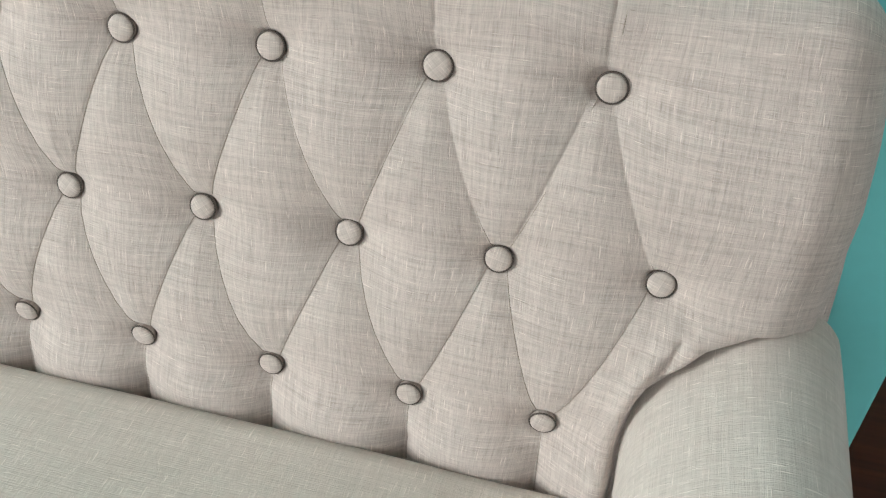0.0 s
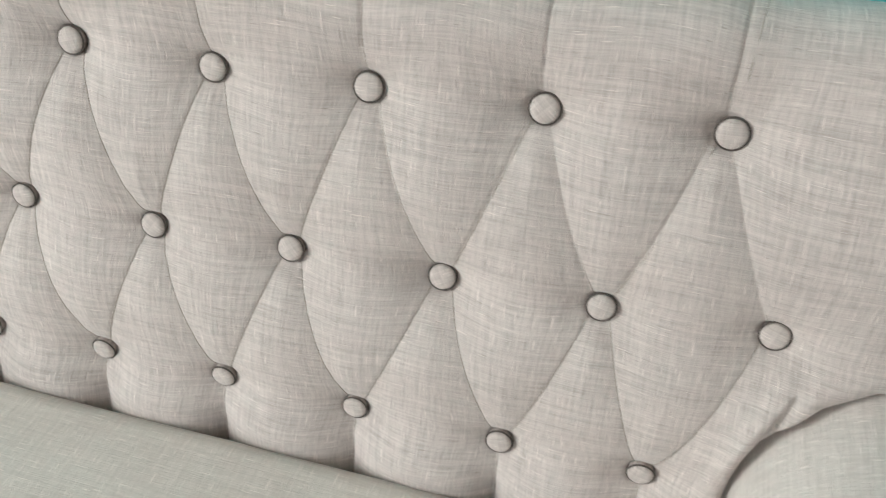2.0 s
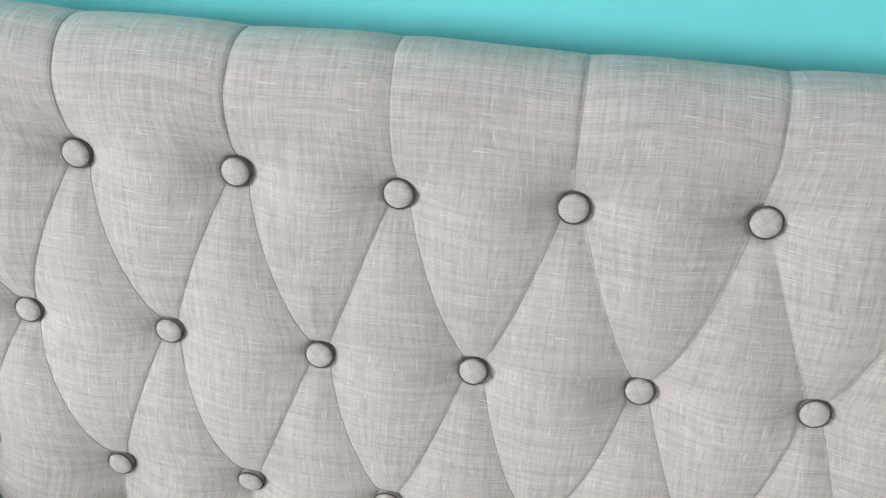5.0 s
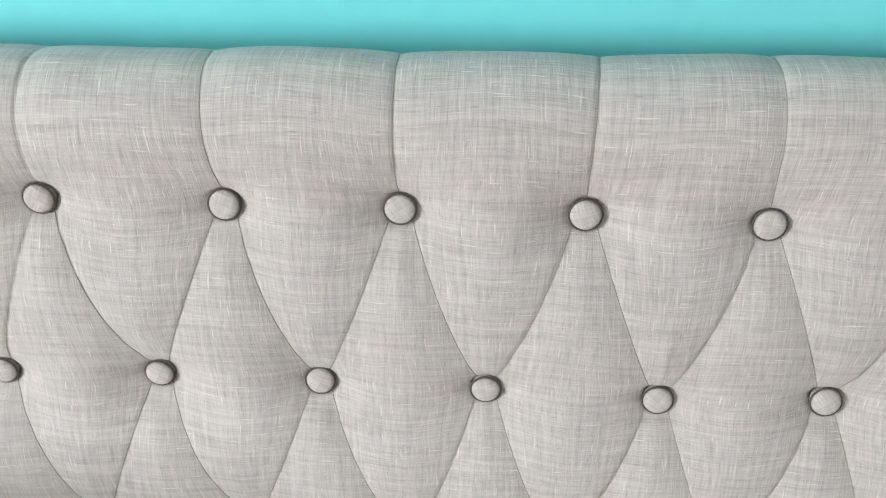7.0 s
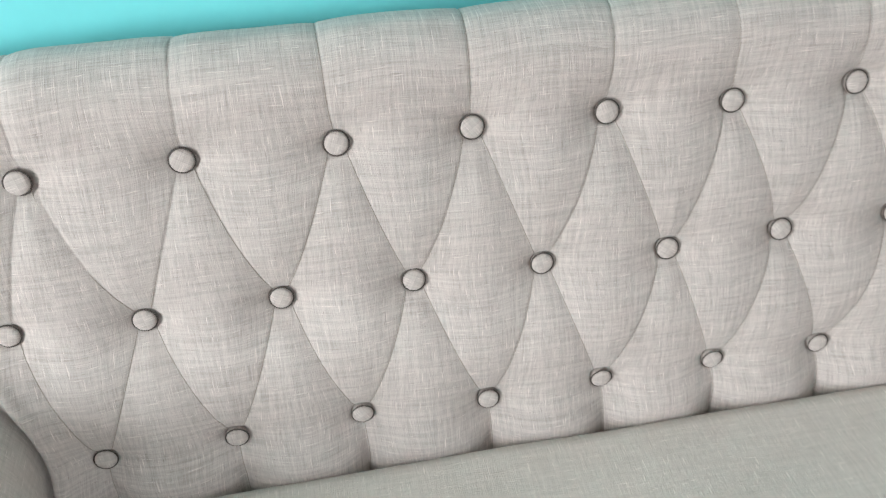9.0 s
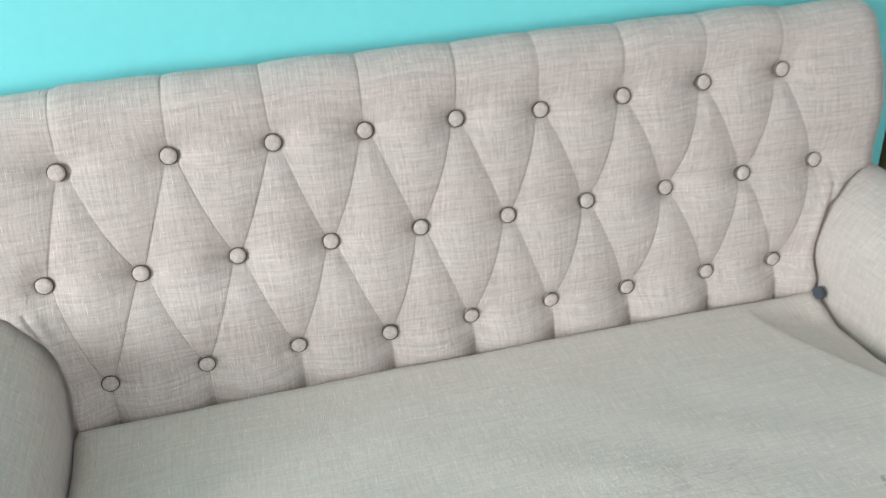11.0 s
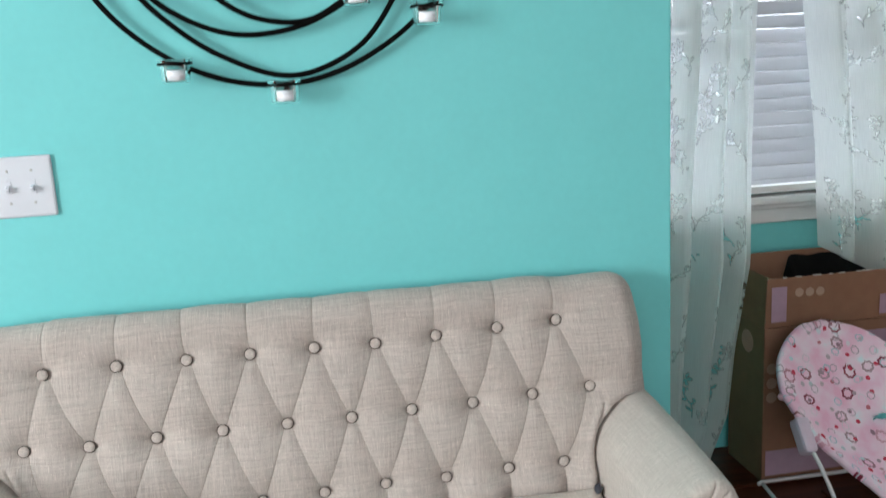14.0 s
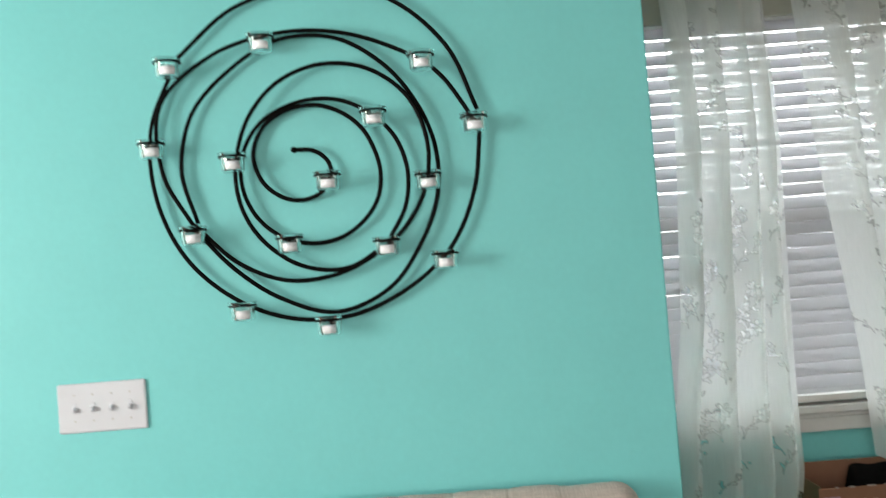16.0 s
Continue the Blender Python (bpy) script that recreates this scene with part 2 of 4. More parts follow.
def floral():
    """Pink cotton with printed rings of petals and dots in dark red, grey, teal and white."""
    m, t, b = material("pink_floral_cotton", 0.9)
    uv = t.nodes.new("ShaderNodeTexCoord").outputs["UV"]
    wash = noise_on(t, uv, (14, 14, 1), 3.0)
    col = ramp(t, wash, [(0.35, (0.90, 0.50, 0.66)), (0.5, (0.93, 0.66, 0.78)), (0.62, (0.93, 0.76, 0.84)), (0.72, (0.74, 0.90, 0.92))])

    def flowers(scale, inner, outer, wave, colours, shift):
        nonlocal col
        mp = node(t, "ShaderNodeMapping", Location=(shift, shift * 0.7, 0))
        t.links.new(uv, mp.inputs["Vector"])
        v = node(t, "ShaderNodeTexVoronoi", Scale=scale, Randomness=0.75)
        v.voronoi_dimensions = '2D'
        t.links.new(mp.outputs[0], v.inputs["Vector"])
        sub = t.nodes.new("ShaderNodeVectorMath")
        sub.operation = 'SUBTRACT'
        t.links.new(mp.outputs[0], sub.inputs[0])
        t.links.new(v.outputs["Position"], sub.inputs[1])
        sx = t.nodes.new("ShaderNodeSeparateXYZ")
        t.links.new(sub.outputs[0], sx.inputs[0])
        ang = math_node(t, 'ARCTAN2', sx.outputs[1], sx.outputs[0])
        lobes = math_node(t, 'MULTIPLY', math_node(t, 'SINE', math_node(t, 'MULTIPLY', ang, 8.0)), wave)
        d = math_node(t, 'ADD', v.outputs["Distance"], lobes)
        on = math_node(t, 'MULTIPLY', math_node(t, 'GREATER_THAN', d, inner), math_node(t, 'LESS_THAN', d, outer))
        rc = t.nodes.new("ShaderNodeSeparateColor")
        t.links.new(v.outputs["Color"], rc.inputs[0])
        keep = math_node(t, 'GREATER_THAN', rc.outputs[1], 0.40)
        col = mix(t, math_node(t, 'MULTIPLY', on, keep), col, ramp(t, rc.outputs[0], colours))
    flowers(15, 0.17, 0.26, 0.022, [(0.2, (0.25, 0.03, 0.06)), (0.45, (0.45, 0.30, 0.34)), (0.7, (0.30, 0.04, 0.07)), (0.9, (0.75, 0.4, 0.5))], 0.0)
    flowers(27, 0.0, 0.17, 0.0, [(0.3, (0.60, 0.05, 0.10)), (0.5, (0.55, 0.72, 0.74)), (0.7, (0.85, 0.75, 0.80)), (0.9, (0.35, 0.2, 0.25))], 0.37)
    flowers(24, 0.2, 0.27, 0.02, [(0.3, (0.50, 0.36, 0.42)), (0.6, (0.86, 0.74, 0.80)), (0.9, (0.4, 0.55, 0.6))], 0.81)
    t.links.new(col, b.inputs["Base Color"])
    bump(t, b, noise_on(t, uv, (300, 300, 1), 2.0), 0.2, 0.001)
    return m


FLORAL = floral()


# ---- building helpers ----
def place(name, data, material_, parent=None, label=""):
    ob = new(name, data)
    data.materials.append(material_)
    if parent is not None:
        ob.parent = parent
    if label:
        ob["label"] = label
    return ob


def part(name, bm, material_, parent=None, label="", smooth=False):
    me = bpy.data.meshes.new(name)
    bmesh.ops.recalc_face_normals(bm, faces=bm.faces)
    bm.to_mesh(me)
    bm.free()
    if smooth:
        me.shade_smooth()
    return place(name, me, material_, parent, label)


def grid_mesh(name, P, UV, close_u=False, flip=False):
    """A smooth quad mesh from an (n, m, 3) array of points, with an (n, m, 2) array of UVs in metres."""
    n, m = P.shape[:2]
    idx = np.arange(n * m).reshape(n, m)
    if close_u:
        a, b = idx, np.roll(idx, -1, axis=0)
        q = np.stack([a[:, :-1], b[:, :-1], b[:, 1:], a[:, 1:]], -1).reshape(-1, 4)
    else:
        q = np.stack([idx[:-1, :-1], idx[1:, :-1], idx[1:, 1:], idx[:-1, 1:]], -1).reshape(-1, 4)
    if flip:
        q = q[:, ::-1]
    me = bpy.data.meshes.new(name)
    me.vertices.add(n * m)
    me.vertices.foreach_set("co", np.ascontiguousarray(P, dtype=np.float32).ravel())
    me.loops.add(q.size)
    me.loops.foreach_set("vertex_index", np.ascontiguousarray(q, dtype=np.int32).ravel())
    me.polygons.add(len(q))
    me.polygons.foreach_set("loop_start", np.arange(0, q.size, 4, dtype=np.int32))
    me.update(calc_edges=True)
    uv = me.uv_layers.new(name="weave")
    uv.data.foreach_set("uv", np.ascontiguousarray(UV.reshape(-1, 2)[q.ravel()], dtype=np.float32).ravel())
    me.shade_smooth()
    return me


def box_bm(x0, x1, y0, y1, z0, z1, bevel=0.0, bm=None):
    bm = bm or bmesh.new()
    r = bmesh.ops.create_cube(bm, size=1.0, matrix=Matrix.LocRotScale(
        ((x0 + x1) / 2, (y0 + y1) / 2, (z0 + z1) / 2), None, (x1 - x0, y1 - y0, z1 - z0)))
    if bevel:
        es = list({e for v in r["verts"] for e in v.link_edges})
        bmesh.ops.bevel(bm, geom=es, offset=bevel, segments=2, affect='EDGES', profile=0.5)
    return bm


def tube_mesh(name, pts, radius, sides=8, closed=False):
    """A round bar swept along a list of points."""
    pts = [Vector(p) for p in pts]
    n = len(pts)
    rings = []
    side = None
    for i, p in enumerate(pts):
        a = pts[i - 1] if (i or closed) else pts[0]
        b = pts[(i + 1) % n] if (i < n - 1 or closed) else pts[-1]
        d = (b - a).normalized()
        if side is None:
            side = d.orthogonal().normalized()
        side = (side - d * side.dot(d)).normalized()
        up = d.cross(side)
        rings.append([p + radius * (side * math.cos(k * math.tau / sides) + up * math.sin(k * math.tau / sides)) for k in range(sides)])
    verts = [tuple(v) for r in rings for v in r]
    faces = []
    for i in range(n if closed else n - 1):
        for k in range(sides):
            j = (i + 1) % n
            faces.append((i * sides + k, i * sides + (k + 1) % sides, j * sides + (k + 1) % sides, j * sides + k))
    if not closed:
        faces += [tuple(range(sides))[::-1], tuple((n - 1) * sides + k for k in range(sides))]
    me = bpy.data.meshes.new(name)
    me.from_pydata(verts, [], faces)
    me.shade_smooth()
    return me


def spline(keys, steps=10):
    """Points on a smooth curve through a few keys."""
    keys = [Vector(k) for k in keys]
    k = [keys[0] * 2 - keys[1]] + keys + [keys[-1] * 2 - keys[-2]]
    out = []
    for i in range(1, len(k) - 2):
        for s in range(steps):
            u = s / steps
            out.append(0.5 * ((2 * k[i]) + (k[i + 1] - k[i - 1]) * u + (2 * k[i - 1] - 5 * k[i] + 4 * k[i + 1] - k[i + 2]) * u * u
                              + (3 * k[i] - k[i - 1] - 3 * k[i + 1] + k[i + 2]) * u ** 3))
    return out + [keys[-1]]


def empty(name, at, label, category, group=""):
    ob = new(name)
    ob.location = at
    ob.empty_display_size = 0.1
    return tagged(ob, label, category, group)


def under(ob, thing):
    """Parent ob to thing, keeping its place in the world."""
    ob.parent = thing
    ob.matrix_parent_inverse = Matrix.Translation(thing.location).inverted()
    return ob


# ---- the room ----
WALL_END, WINDOW_Y, CEIL = 0.767, 0.82, 2.45
WX0, WX1, WZ0, WZ1 = 0.83, 1.98, 0.84, 2.14


def structure(name, bm, material_, label, category):
    return tagged(part(name, bm, material_), label, category, kind="structure")


structure("wall_north", box_bm(-3.6, WALL_END, 0, 0.94, 0, CEIL, 0.004), TEAL, "turquoise painted wall behind the sofa", "wall")
bm = box_bm(WALL_END, WX0, WINDOW_Y, 0.94, 0, CEIL)
box_bm(WX1, 2.9, WINDOW_Y, 0.94, 0, CEIL, bm=bm)
box_bm(WX0, WX1, WINDOW_Y, 0.94, 0, WZ0, bm=bm)
box_bm(WX0, WX1, WINDOW_Y, 0.94, WZ1, CEIL, bm=bm)
structure("wall_window", bm, TEAL, "turquoise painted wall of the window recess", "wall")
# these unseen walls and the ceiling close the room; off-white limits green bounce
structure("wall_east", box_bm(2.9, 3.0, -3.7, 0.94, 0, CEIL), WALL_PLAIN, "unseen plain off-white side wall", "wall")
bm = box_bm(-3.7, -3.6, -3.7, -2.95, 0, CEIL)
box_bm(-3.7, -3.6, -1.45, 0.94, 0, CEIL, bm=bm)
box_bm(-3.7, -3.6, -2.95, -1.45, 0, 0.75, bm=bm)
box_bm(-3.7, -3.6, -2.95, -1.45, 2.1, CEIL, bm=bm)
structure("wall_west", bm, WALL_PLAIN, "unseen plain off-white wall with a window opening", "wall")
bm = box_bm(-3.7, -0.5, -3.7, -3.6, 0, CEIL)
box_bm(1.3, 3.0, -3.7, -3.6, 0, CEIL, bm=bm)
box_bm(-0.5, 1.3, -3.7, -3.6, 2.4, CEIL, bm=bm)
structure("wall_south", bm, WALL_PLAIN, "unseen off-white wall with an opening for the added fill lamp", "wall")
structure("ceiling", box_bm(-3.7, 3.0, -3.7, 0.94, CEIL, CEIL + 0.1), CEILING, "unseen plain white ceiling", "ceiling")
floor = structure("floor", box_bm(-3.7, 3.0, -3.7, 0.94, -0.06, -0.008), FLOOR_WOOD, "dark red-brown wooden plank floor", "floor")
structure("ground", box_bm(-60, 60, 0.94, 120, -0.5, -0.4), SOIL, "pale ground outside the window", "ground")
structure("backdrop", box_bm(-9, 14, 5.2, 5.4, -0.4, 6.0), OUTDOOR_GLOW, "bright hazy daylight beyond the window", "backdrop")


# ---- the window ----
window = empty("window_1", (1.44, WINDOW_Y, WZ0), "white framed sash window with a sill and apron", "window")
window["kind"] = "structure"
for nm, b in (("window_frame", (WX0, WX0 + 0.05, 0.84, 0.92, WZ0, WZ1)), ("window_frame", (WX1 - 0.05, WX1, 0.84, 0.92, WZ0, WZ1)),
              ("window_frame", (WX0 + 0.05, WX1 - 0.05, 0.84, 0.92, WZ1 - 0.05, WZ1)), ("window_frame", (WX0 + 0.05, WX1 - 0.05, 0.84, 0.92, WZ0, WZ0 + 0.05)),
              ("meeting_rail", (WX0 + 0.05, WX1 - 0.05, 0.85, 0.90, 1.44, 1.485)),
              ("window_sill", (WX0 - 0.05, WX1 + 0.09, 0.765, 0.838, 0.815, 0.840)),
              ("sill_lip", (WX0 - 0.04, WX1 + 0.07, 0.785, 0.819, 0.798, 0.812)),
              ("apron", (WX0 - 0.035, WX1 + 0.06, 0.800, 0.819, 0.750, 0.796))):
    under(part(nm, box_bm(*b, bevel=0.004), TRIM), window)
pane = under(part("pane", box_bm(WX0 + 0.05, WX1 - 0.05, 0.875, 0.879, WZ0 + 0.05, WZ1 - 0.05), GLASS), window)
pane.visible_shadow = False

blind = empty("window_blind", (1.44, 0.80, 2.06), "white horizontal slat blind lowered over the window", "blind")
under(part("headrail", box_bm(WX0 + 0.01, WX1 - 0.01, 0.775, 0.835, 2.092, 2.135, 0.004), WHITE), blind)
SLAT = box_bm(-0.56, 0.56, -0.024, 0.024, -0.0014, 0.0014, 0.0008)
slat_me = bpy.data.meshes.new("slat")
SLAT.to_mesh(slat_me)
SLAT.free()
slat_me.materials.append(BLIND)
for i in range(30):
    z = 2.072 - i * 0.0415
    s = new("slat", slat_me)
    s.matrix_world = pose(1.405, 0.812, z, 58 + 1.5 * math.sin(i * 1.7), 0.15 * math.sin(i * 2.3), 0)
    under(s, blind)
under(part("valance", box_bm(WX0 - 0.03, WX1 + 0.03, 0.752, 0.768, 2.088, 2.20, 0.004), GREIGE, None, "greige valance board"), blind)
under(part("bottom_rail", box_bm(WX0 + 0.015, WX1 - 0.015, 0.782, 0.834, 0.848, 0.872, 0.003), WHITE), blind)
for x in (1.06, 1.70):
    under(place("ladder_cord", tube_mesh("ladder_cord", [(x, 0.785, 2.095), (x, 0.785, 0.86)], 0.0012, 5), WHITE), blind)


# ---- curtains ----
def curtain(name, label, left, right, hem, y0, pleats, depth, seed):
    """A hanging sheer panel folded back on itself. left, right: the edges' x by height share (0 top, 1 hem); hem: z by width share;
    pleats: middle and half-width, as shares of the width, of each place where the cloth lies threefold."""
    rng = random.Random(seed)
    ph = [rng.uniform(0, 6.28) for _ in range(6)]
    top = 2.26

    def section(w):
        """The cloth's line from edge to edge at one height: shares of the width, and depth."""
        keys = [(0.0, 0.2)]
        loose = 0.7 + 0.9 * w
        for k, (c, a) in enumerate(pleats):
            c += 0.022 * math.sin(2.6 * w + ph[k % 6]) * min(1, 3 * w)
            a *= (1 + 0.22 * math.sin(3.4 * w + ph[(k + 2) % 6])) * (1 - 0.75 * w)
            keys += [(c - a, -0.7 * loose), (c, -loose), (c + a, -0.8 * loose), (c + 0.9 * a, -0.1), (c, 0.1 * loose), (c - a * 0.9, 0.2), (c - a, 0.9 * loose), (c + a, loose)]
        keys.append((1.0, 0.1))
        return spline([(r, y, 0) for r, y in keys], 9)
    nw = 90
    rows = []
    for j in range(nw + 1):
        w = j / nw
        x0, x1 = left(w), right(w)
        row = []
        for q in section(w):
            r = min(max(q.x, 0.0), 1.0)
            z = top + (hem(r) - top) * w
            y = y0 + depth * q.y + 0.018 * w * math.sin(4 * r + 5 * w + ph[3]) + 0.004 * math.sin(17 * r + 7 * w + ph[4])
            row.append((x0 + (x1 - x0) * q.x + 0.005 * math.sin(8 * w + ph[5]), y, z))
        rows.append(row)
    C = np.array(rows).transpose(1, 0, 2)
    run = np.concatenate([[0], np.cumsum(np.hypot(*np.diff(C[:, nw // 2, :2], axis=0).T))])
    W, Hh = run[-1], 2.2
    nu, nv = int(W / 0.003), int(Hh / 0.0035)
    # the same cloth, woven evenly along its length
    fi = np.interp(np.linspace(0, W, nu + 1), run, np.arange(len(run)))
    a = np.minimum(fi.astype(int), len(run) - 2)
    f = (fi - a)[:, None, None]
    C = C[a] * (1 - f) + C[a + 1] * f
    gi = np.linspace(0, nw, nv + 1)
    b = np.minimum(gi.astype(int), nw - 1)
    g = (gi - b)[None, :, None]
    P = C[:, b] * (1 - g) + C[:, b + 1] * g
    U, Wv = np.meshgrid(np.linspace(0, W, nu + 1), np.linspace(0, Hh, nv + 1), indexing='ij')
    thin = np.zeros(U.shape)

    def petal(u, w, a, ln, wd):
        """One leaf or petal, from its foot at (u, w) metres across and down the cloth."""
        cu, cw = u + 0.5 * ln * math.cos(a), w + 0.5 * ln * math.sin(a)
        i0, i1 = np.searchsorted(U[:, 0], (cu - ln, cu + ln))
        j0, j1 = np.searchsorted(Wv[0], (cw - ln, cw + ln))
        if i1 <= i0 or j1 <= j0:
            return
        du, dw = U[i0:i1, j0:j1] - cu, Wv[i0:i1, j0:j1] - cw
        p, q = du * math.cos(a) + dw * math.sin(a), -du * math.sin(a) + dw * math.cos(a)
        r = (p / (ln / 2)) ** 2 + (q / wd) ** 2
        thin[i0:i1, j0:j1] = np.maximum(thin[i0:i1, j0:j1], np.clip((1.25 - r) / 0.5, 0, 1))

    def flower(u, w, size):
        turn = rng.uniform(0, 1)
        for q in range(6):
            a = q * math.tau / 6 + turn
            petal(u + 0.25 * size * math.cos(a), w + 0.25 * size * math.sin(a), a, size * 0.85, size * 0.24)
        petal(u - 0.12 * size, w, 0, size * 0.26, size * 0.13)
    for v in range(int(W * 105)):
        # the pattern thickens towards the hem
        u, w = rng.uniform(0.02, W - 0.02), 0.15 + (Hh - 0.15) * rng.uniform(0, 1) ** 0.75
        a = rng.uniform(-0.5, 0.5) - math.pi / 2
        bend = rng.choice((-1, 1)) * rng.uniform(0.05, 0.16)
        side = 1
        for k in range(rng.randint(9, 15)):
            a += bend + rng.uniform(-0.12, 0.12)
            if k == 6:
                bend = -bend
            petal(u, w, a, 0.014, 0.0020)
            u, w = u + 0.010 * math.cos(a), w + 0.010 * math.sin(a)
            if k % 2:
                side = -side
                petal(u, w, a + side * rng.uniform(0.5, 0.9), rng.uniform(0.017, 0.026), 0.0042)
            elif rng.random() < 0.4:
                petal(u - side * 0.014 * math.sin(a), w + side * 0.014 * math.cos(a), a, 0.009, 0.0042)
        flower(u, w, rng.uniform(0.017, 0.025))
    root = empty(name, (float(P[nu // 2, 0, 0]), y0, top), label, "curtain", "window curtains")
    me = grid_mesh("panel", P, np.stack([U, Wv], -1))
    me.attributes.new("thinness", 'FLOAT', 'POINT').data.foreach_set("value", thin.astype(np.float32).ravel())
    under(place("panel", me, VOILE), root)
    # the rod pocket: a narrow doubled band along the top
    band = C[:, :4].copy()
    band[..., 1] -= 0.004
    under(place("rod_pocket", grid_mesh("rod_pocket", band, np.zeros((*band.shape[:2], 2))), VOILE), root)
    return root


def keyed(*pairs):
    xs, ys = zip(*pairs)
    return lambda w: float(np.interp(w, xs, ys))


curtain("curtain", "sheer white curtain woven with sheer vines, gathered beside the sofa",
        keyed((0, 0.98), (0.25, 1.0), (0.5, 0.98), (0.63, 0.942), (0.75, 0.925), (1, 0.90)), keyed((0, 1.30), (0.26, 1.325), (0.6, 1.312), (0.72, 1.312), (0.84, 1.265), (0.94, 1.245), (1, 1.195)),
        keyed((0, 0.03), (1, 0.04)), 0.68, ((0.15, 0.08), (0.46, 0.10), (0.74, 0.05), (0.92, 0.04)), 0.018, 3)
curtain("curtain", "sheer white curtain woven with sheer vines, its hem over the box",
        keyed((0, 1.385), (0.15, 1.407), (0.34, 1.437), (0.57, 1.475), (0.8, 1.52), (1, 1.542)), keyed((0, 1.98), (1, 2.02)),
        keyed((0, 0.69), (0.35, 0.60), (1, 0.56)), 0.685, ((0.205, 0.05), (0.40, 0.07), (0.66, 0.07), (0.88, 0.06)), 0.018, 8)
rod = empty("curtain_rod", (1.4, 0.69, 2.265), "slim white curtain rod above the window", "curtain rod")
under(place("rod", tube_mesh("rod", [(0.80, 0.69, 2.265), (2.08, 0.69, 2.265)], 0.009, 10), WHITE), rod)
for x in (0.82, 2.06):
    under(part("bracket", box_bm(x - 0.01, x + 0.01, 0.69, 0.82, 2.255, 2.275, 0.002), WHITE), rod)


# ---- the sofa ----
sofa = empty("sofa", (0, -0.3, 0), "oatmeal linen settee with a diamond-tufted back and rolled arms", "sofa")
PITCH = 0.1206
ROW_Z = {"T": 0.774, "M": 0.637, "B": 0.500}
LEAN_Y, LEAN_Z = 0.2071, 0.9783          # direction up the back


def base_y(z):
    return -0.150 + (z - 0.5) * 0.2117


BOT_Z, BEND_Z, ROLL = 0.40, 0.818, 0.037
V_LINE = (BEND_Z - BOT_Z) / LEAN_Z
V_ROLL = ROLL * 1.9
V_ALL = V_LINE + V_ROLL + 0.05


def v_of(z):
    return (z - BOT_Z) / LEAN_Z


def profile(v):
    """The backrest's base line: y, z and the outward normal at arc lengths v."""
    lz = BOT_Z + v * LEAN_Z
    y, z = base_y(lz), lz
    ny, nz = np.full_like(v, -LEAN_Z), np.full_like(v, LEAN_Y)
    cy, cz = base_y(BEND_Z) + LEAN_Z * ROLL, BEND_Z - LEAN_Y * ROLL
    a = np.clip((v - V_LINE) / ROLL, 0, 1.9)
    on = v > V_LINE
    a0 = math.atan2(LEAN_Y, -LEAN_Z)
    ang = a0 - a
    y = np.where(on, cy + ROLL * np.cos(ang), y)
    z = np.where(on, cz + ROLL * np.sin(ang), z)
    ny, nz = np.where(on, np.cos(ang), ny), np.where(on, np.sin(ang), nz)
    over = np.maximum(v - V_LINE - V_ROLL, 0)
    z = z - over * 0.98
    return y, z, ny, nz


def button_row(row, first, offsets):
    """Buttons of one row: the even spacing, with each one's own small offset in millimetres."""
    z = ROW_Z[row]
    return [((first + k) * PITCH + dx / 1000, base_y(z) + dy / 1000, z + dz / 1000) for k, (dx, dy, dz) in enumerate(offsets)]


TOP = button_row("T", -4, ((-12, -5, -2), (-2, -3, 0), (5, -3, -1), (2, -1, -2), (3, -2, -2), (0, -3, -5), (-1, -3, -1), (2, 0, 2), (2, -3, 7)))
MID = button_row("M", -4.5, ((4, -1, 0), (-2, 1, -5), (-1, 2, -2), (0, 1, -2), (1, -2, -1), (3, -5, -2), (0, -1, -1), (2, 3, -2), (2, -2, 4), (2, 2, 6)))
LOW = button_row("B", -4, ((-6, -1, -4), (-3, -4, 1), (-2, 0, 2), (3, -1, -4), (0, 0, -1), (-2, -1, 2), (-3, 2, -2), (2, -2, 3), (-5, 0, 2)))
BUTTONS = TOP + MID + LOW


def fold_lines():
    """The pleats, as polylines in (x, v); each with the side that overlaps."""
    out = []

    def bow(x0, v0, x1, v1):
        right = x1 > x0
        sag = 0.0030 if right else 0.0025
        mx, mv = (x0 + x1) / 2 + (-0.0020 if right else 0.002), (v0 + v1) / 2 - sag
        out.append([((1 - s) ** 2 * x0 + 2 * s * (1 - s) * mx + s * s * x1, (1 - s) ** 2 * v0 + 2 * s * (1 - s) * mv + s * s * v1)
                    for s in [i / 9 for i in range(10)]])
    for k in range(9):
        (tx, _, tz), (bx, _, bz) = TOP[k], LOW[k]
        (lx, _, lz), (rx, _, rz) = MID[k], MID[k + 1]
        t, b, lv, rv = v_of(tz), v_of(bz), v_of(lz), v_of(rz)
        bow(tx - 0.005, t, lx + 0.003, lv)
        bow(tx + 0.005, t, rx - 0.003, rv)
        bow(lx + 0.005, lv, bx - 0.003, b)
        bow(rx - 0.005, rv, bx + 0.003, b)
        j = 0.006 * math.sin(k * 2.1) if k < 8 else 0.008
        out.append([(tx, t), (tx - 0.002 + j * 0.3, t + 0.03), (tx - 0.002 + j * 0.5, t + 0.06), (tx - 0.001 + j, t + 0.11), (tx + j, V_ALL)])
        out.append([(bx, b), (bx + 0.002, b - 0.05), (bx + j * 0.5, 0)])
    return out


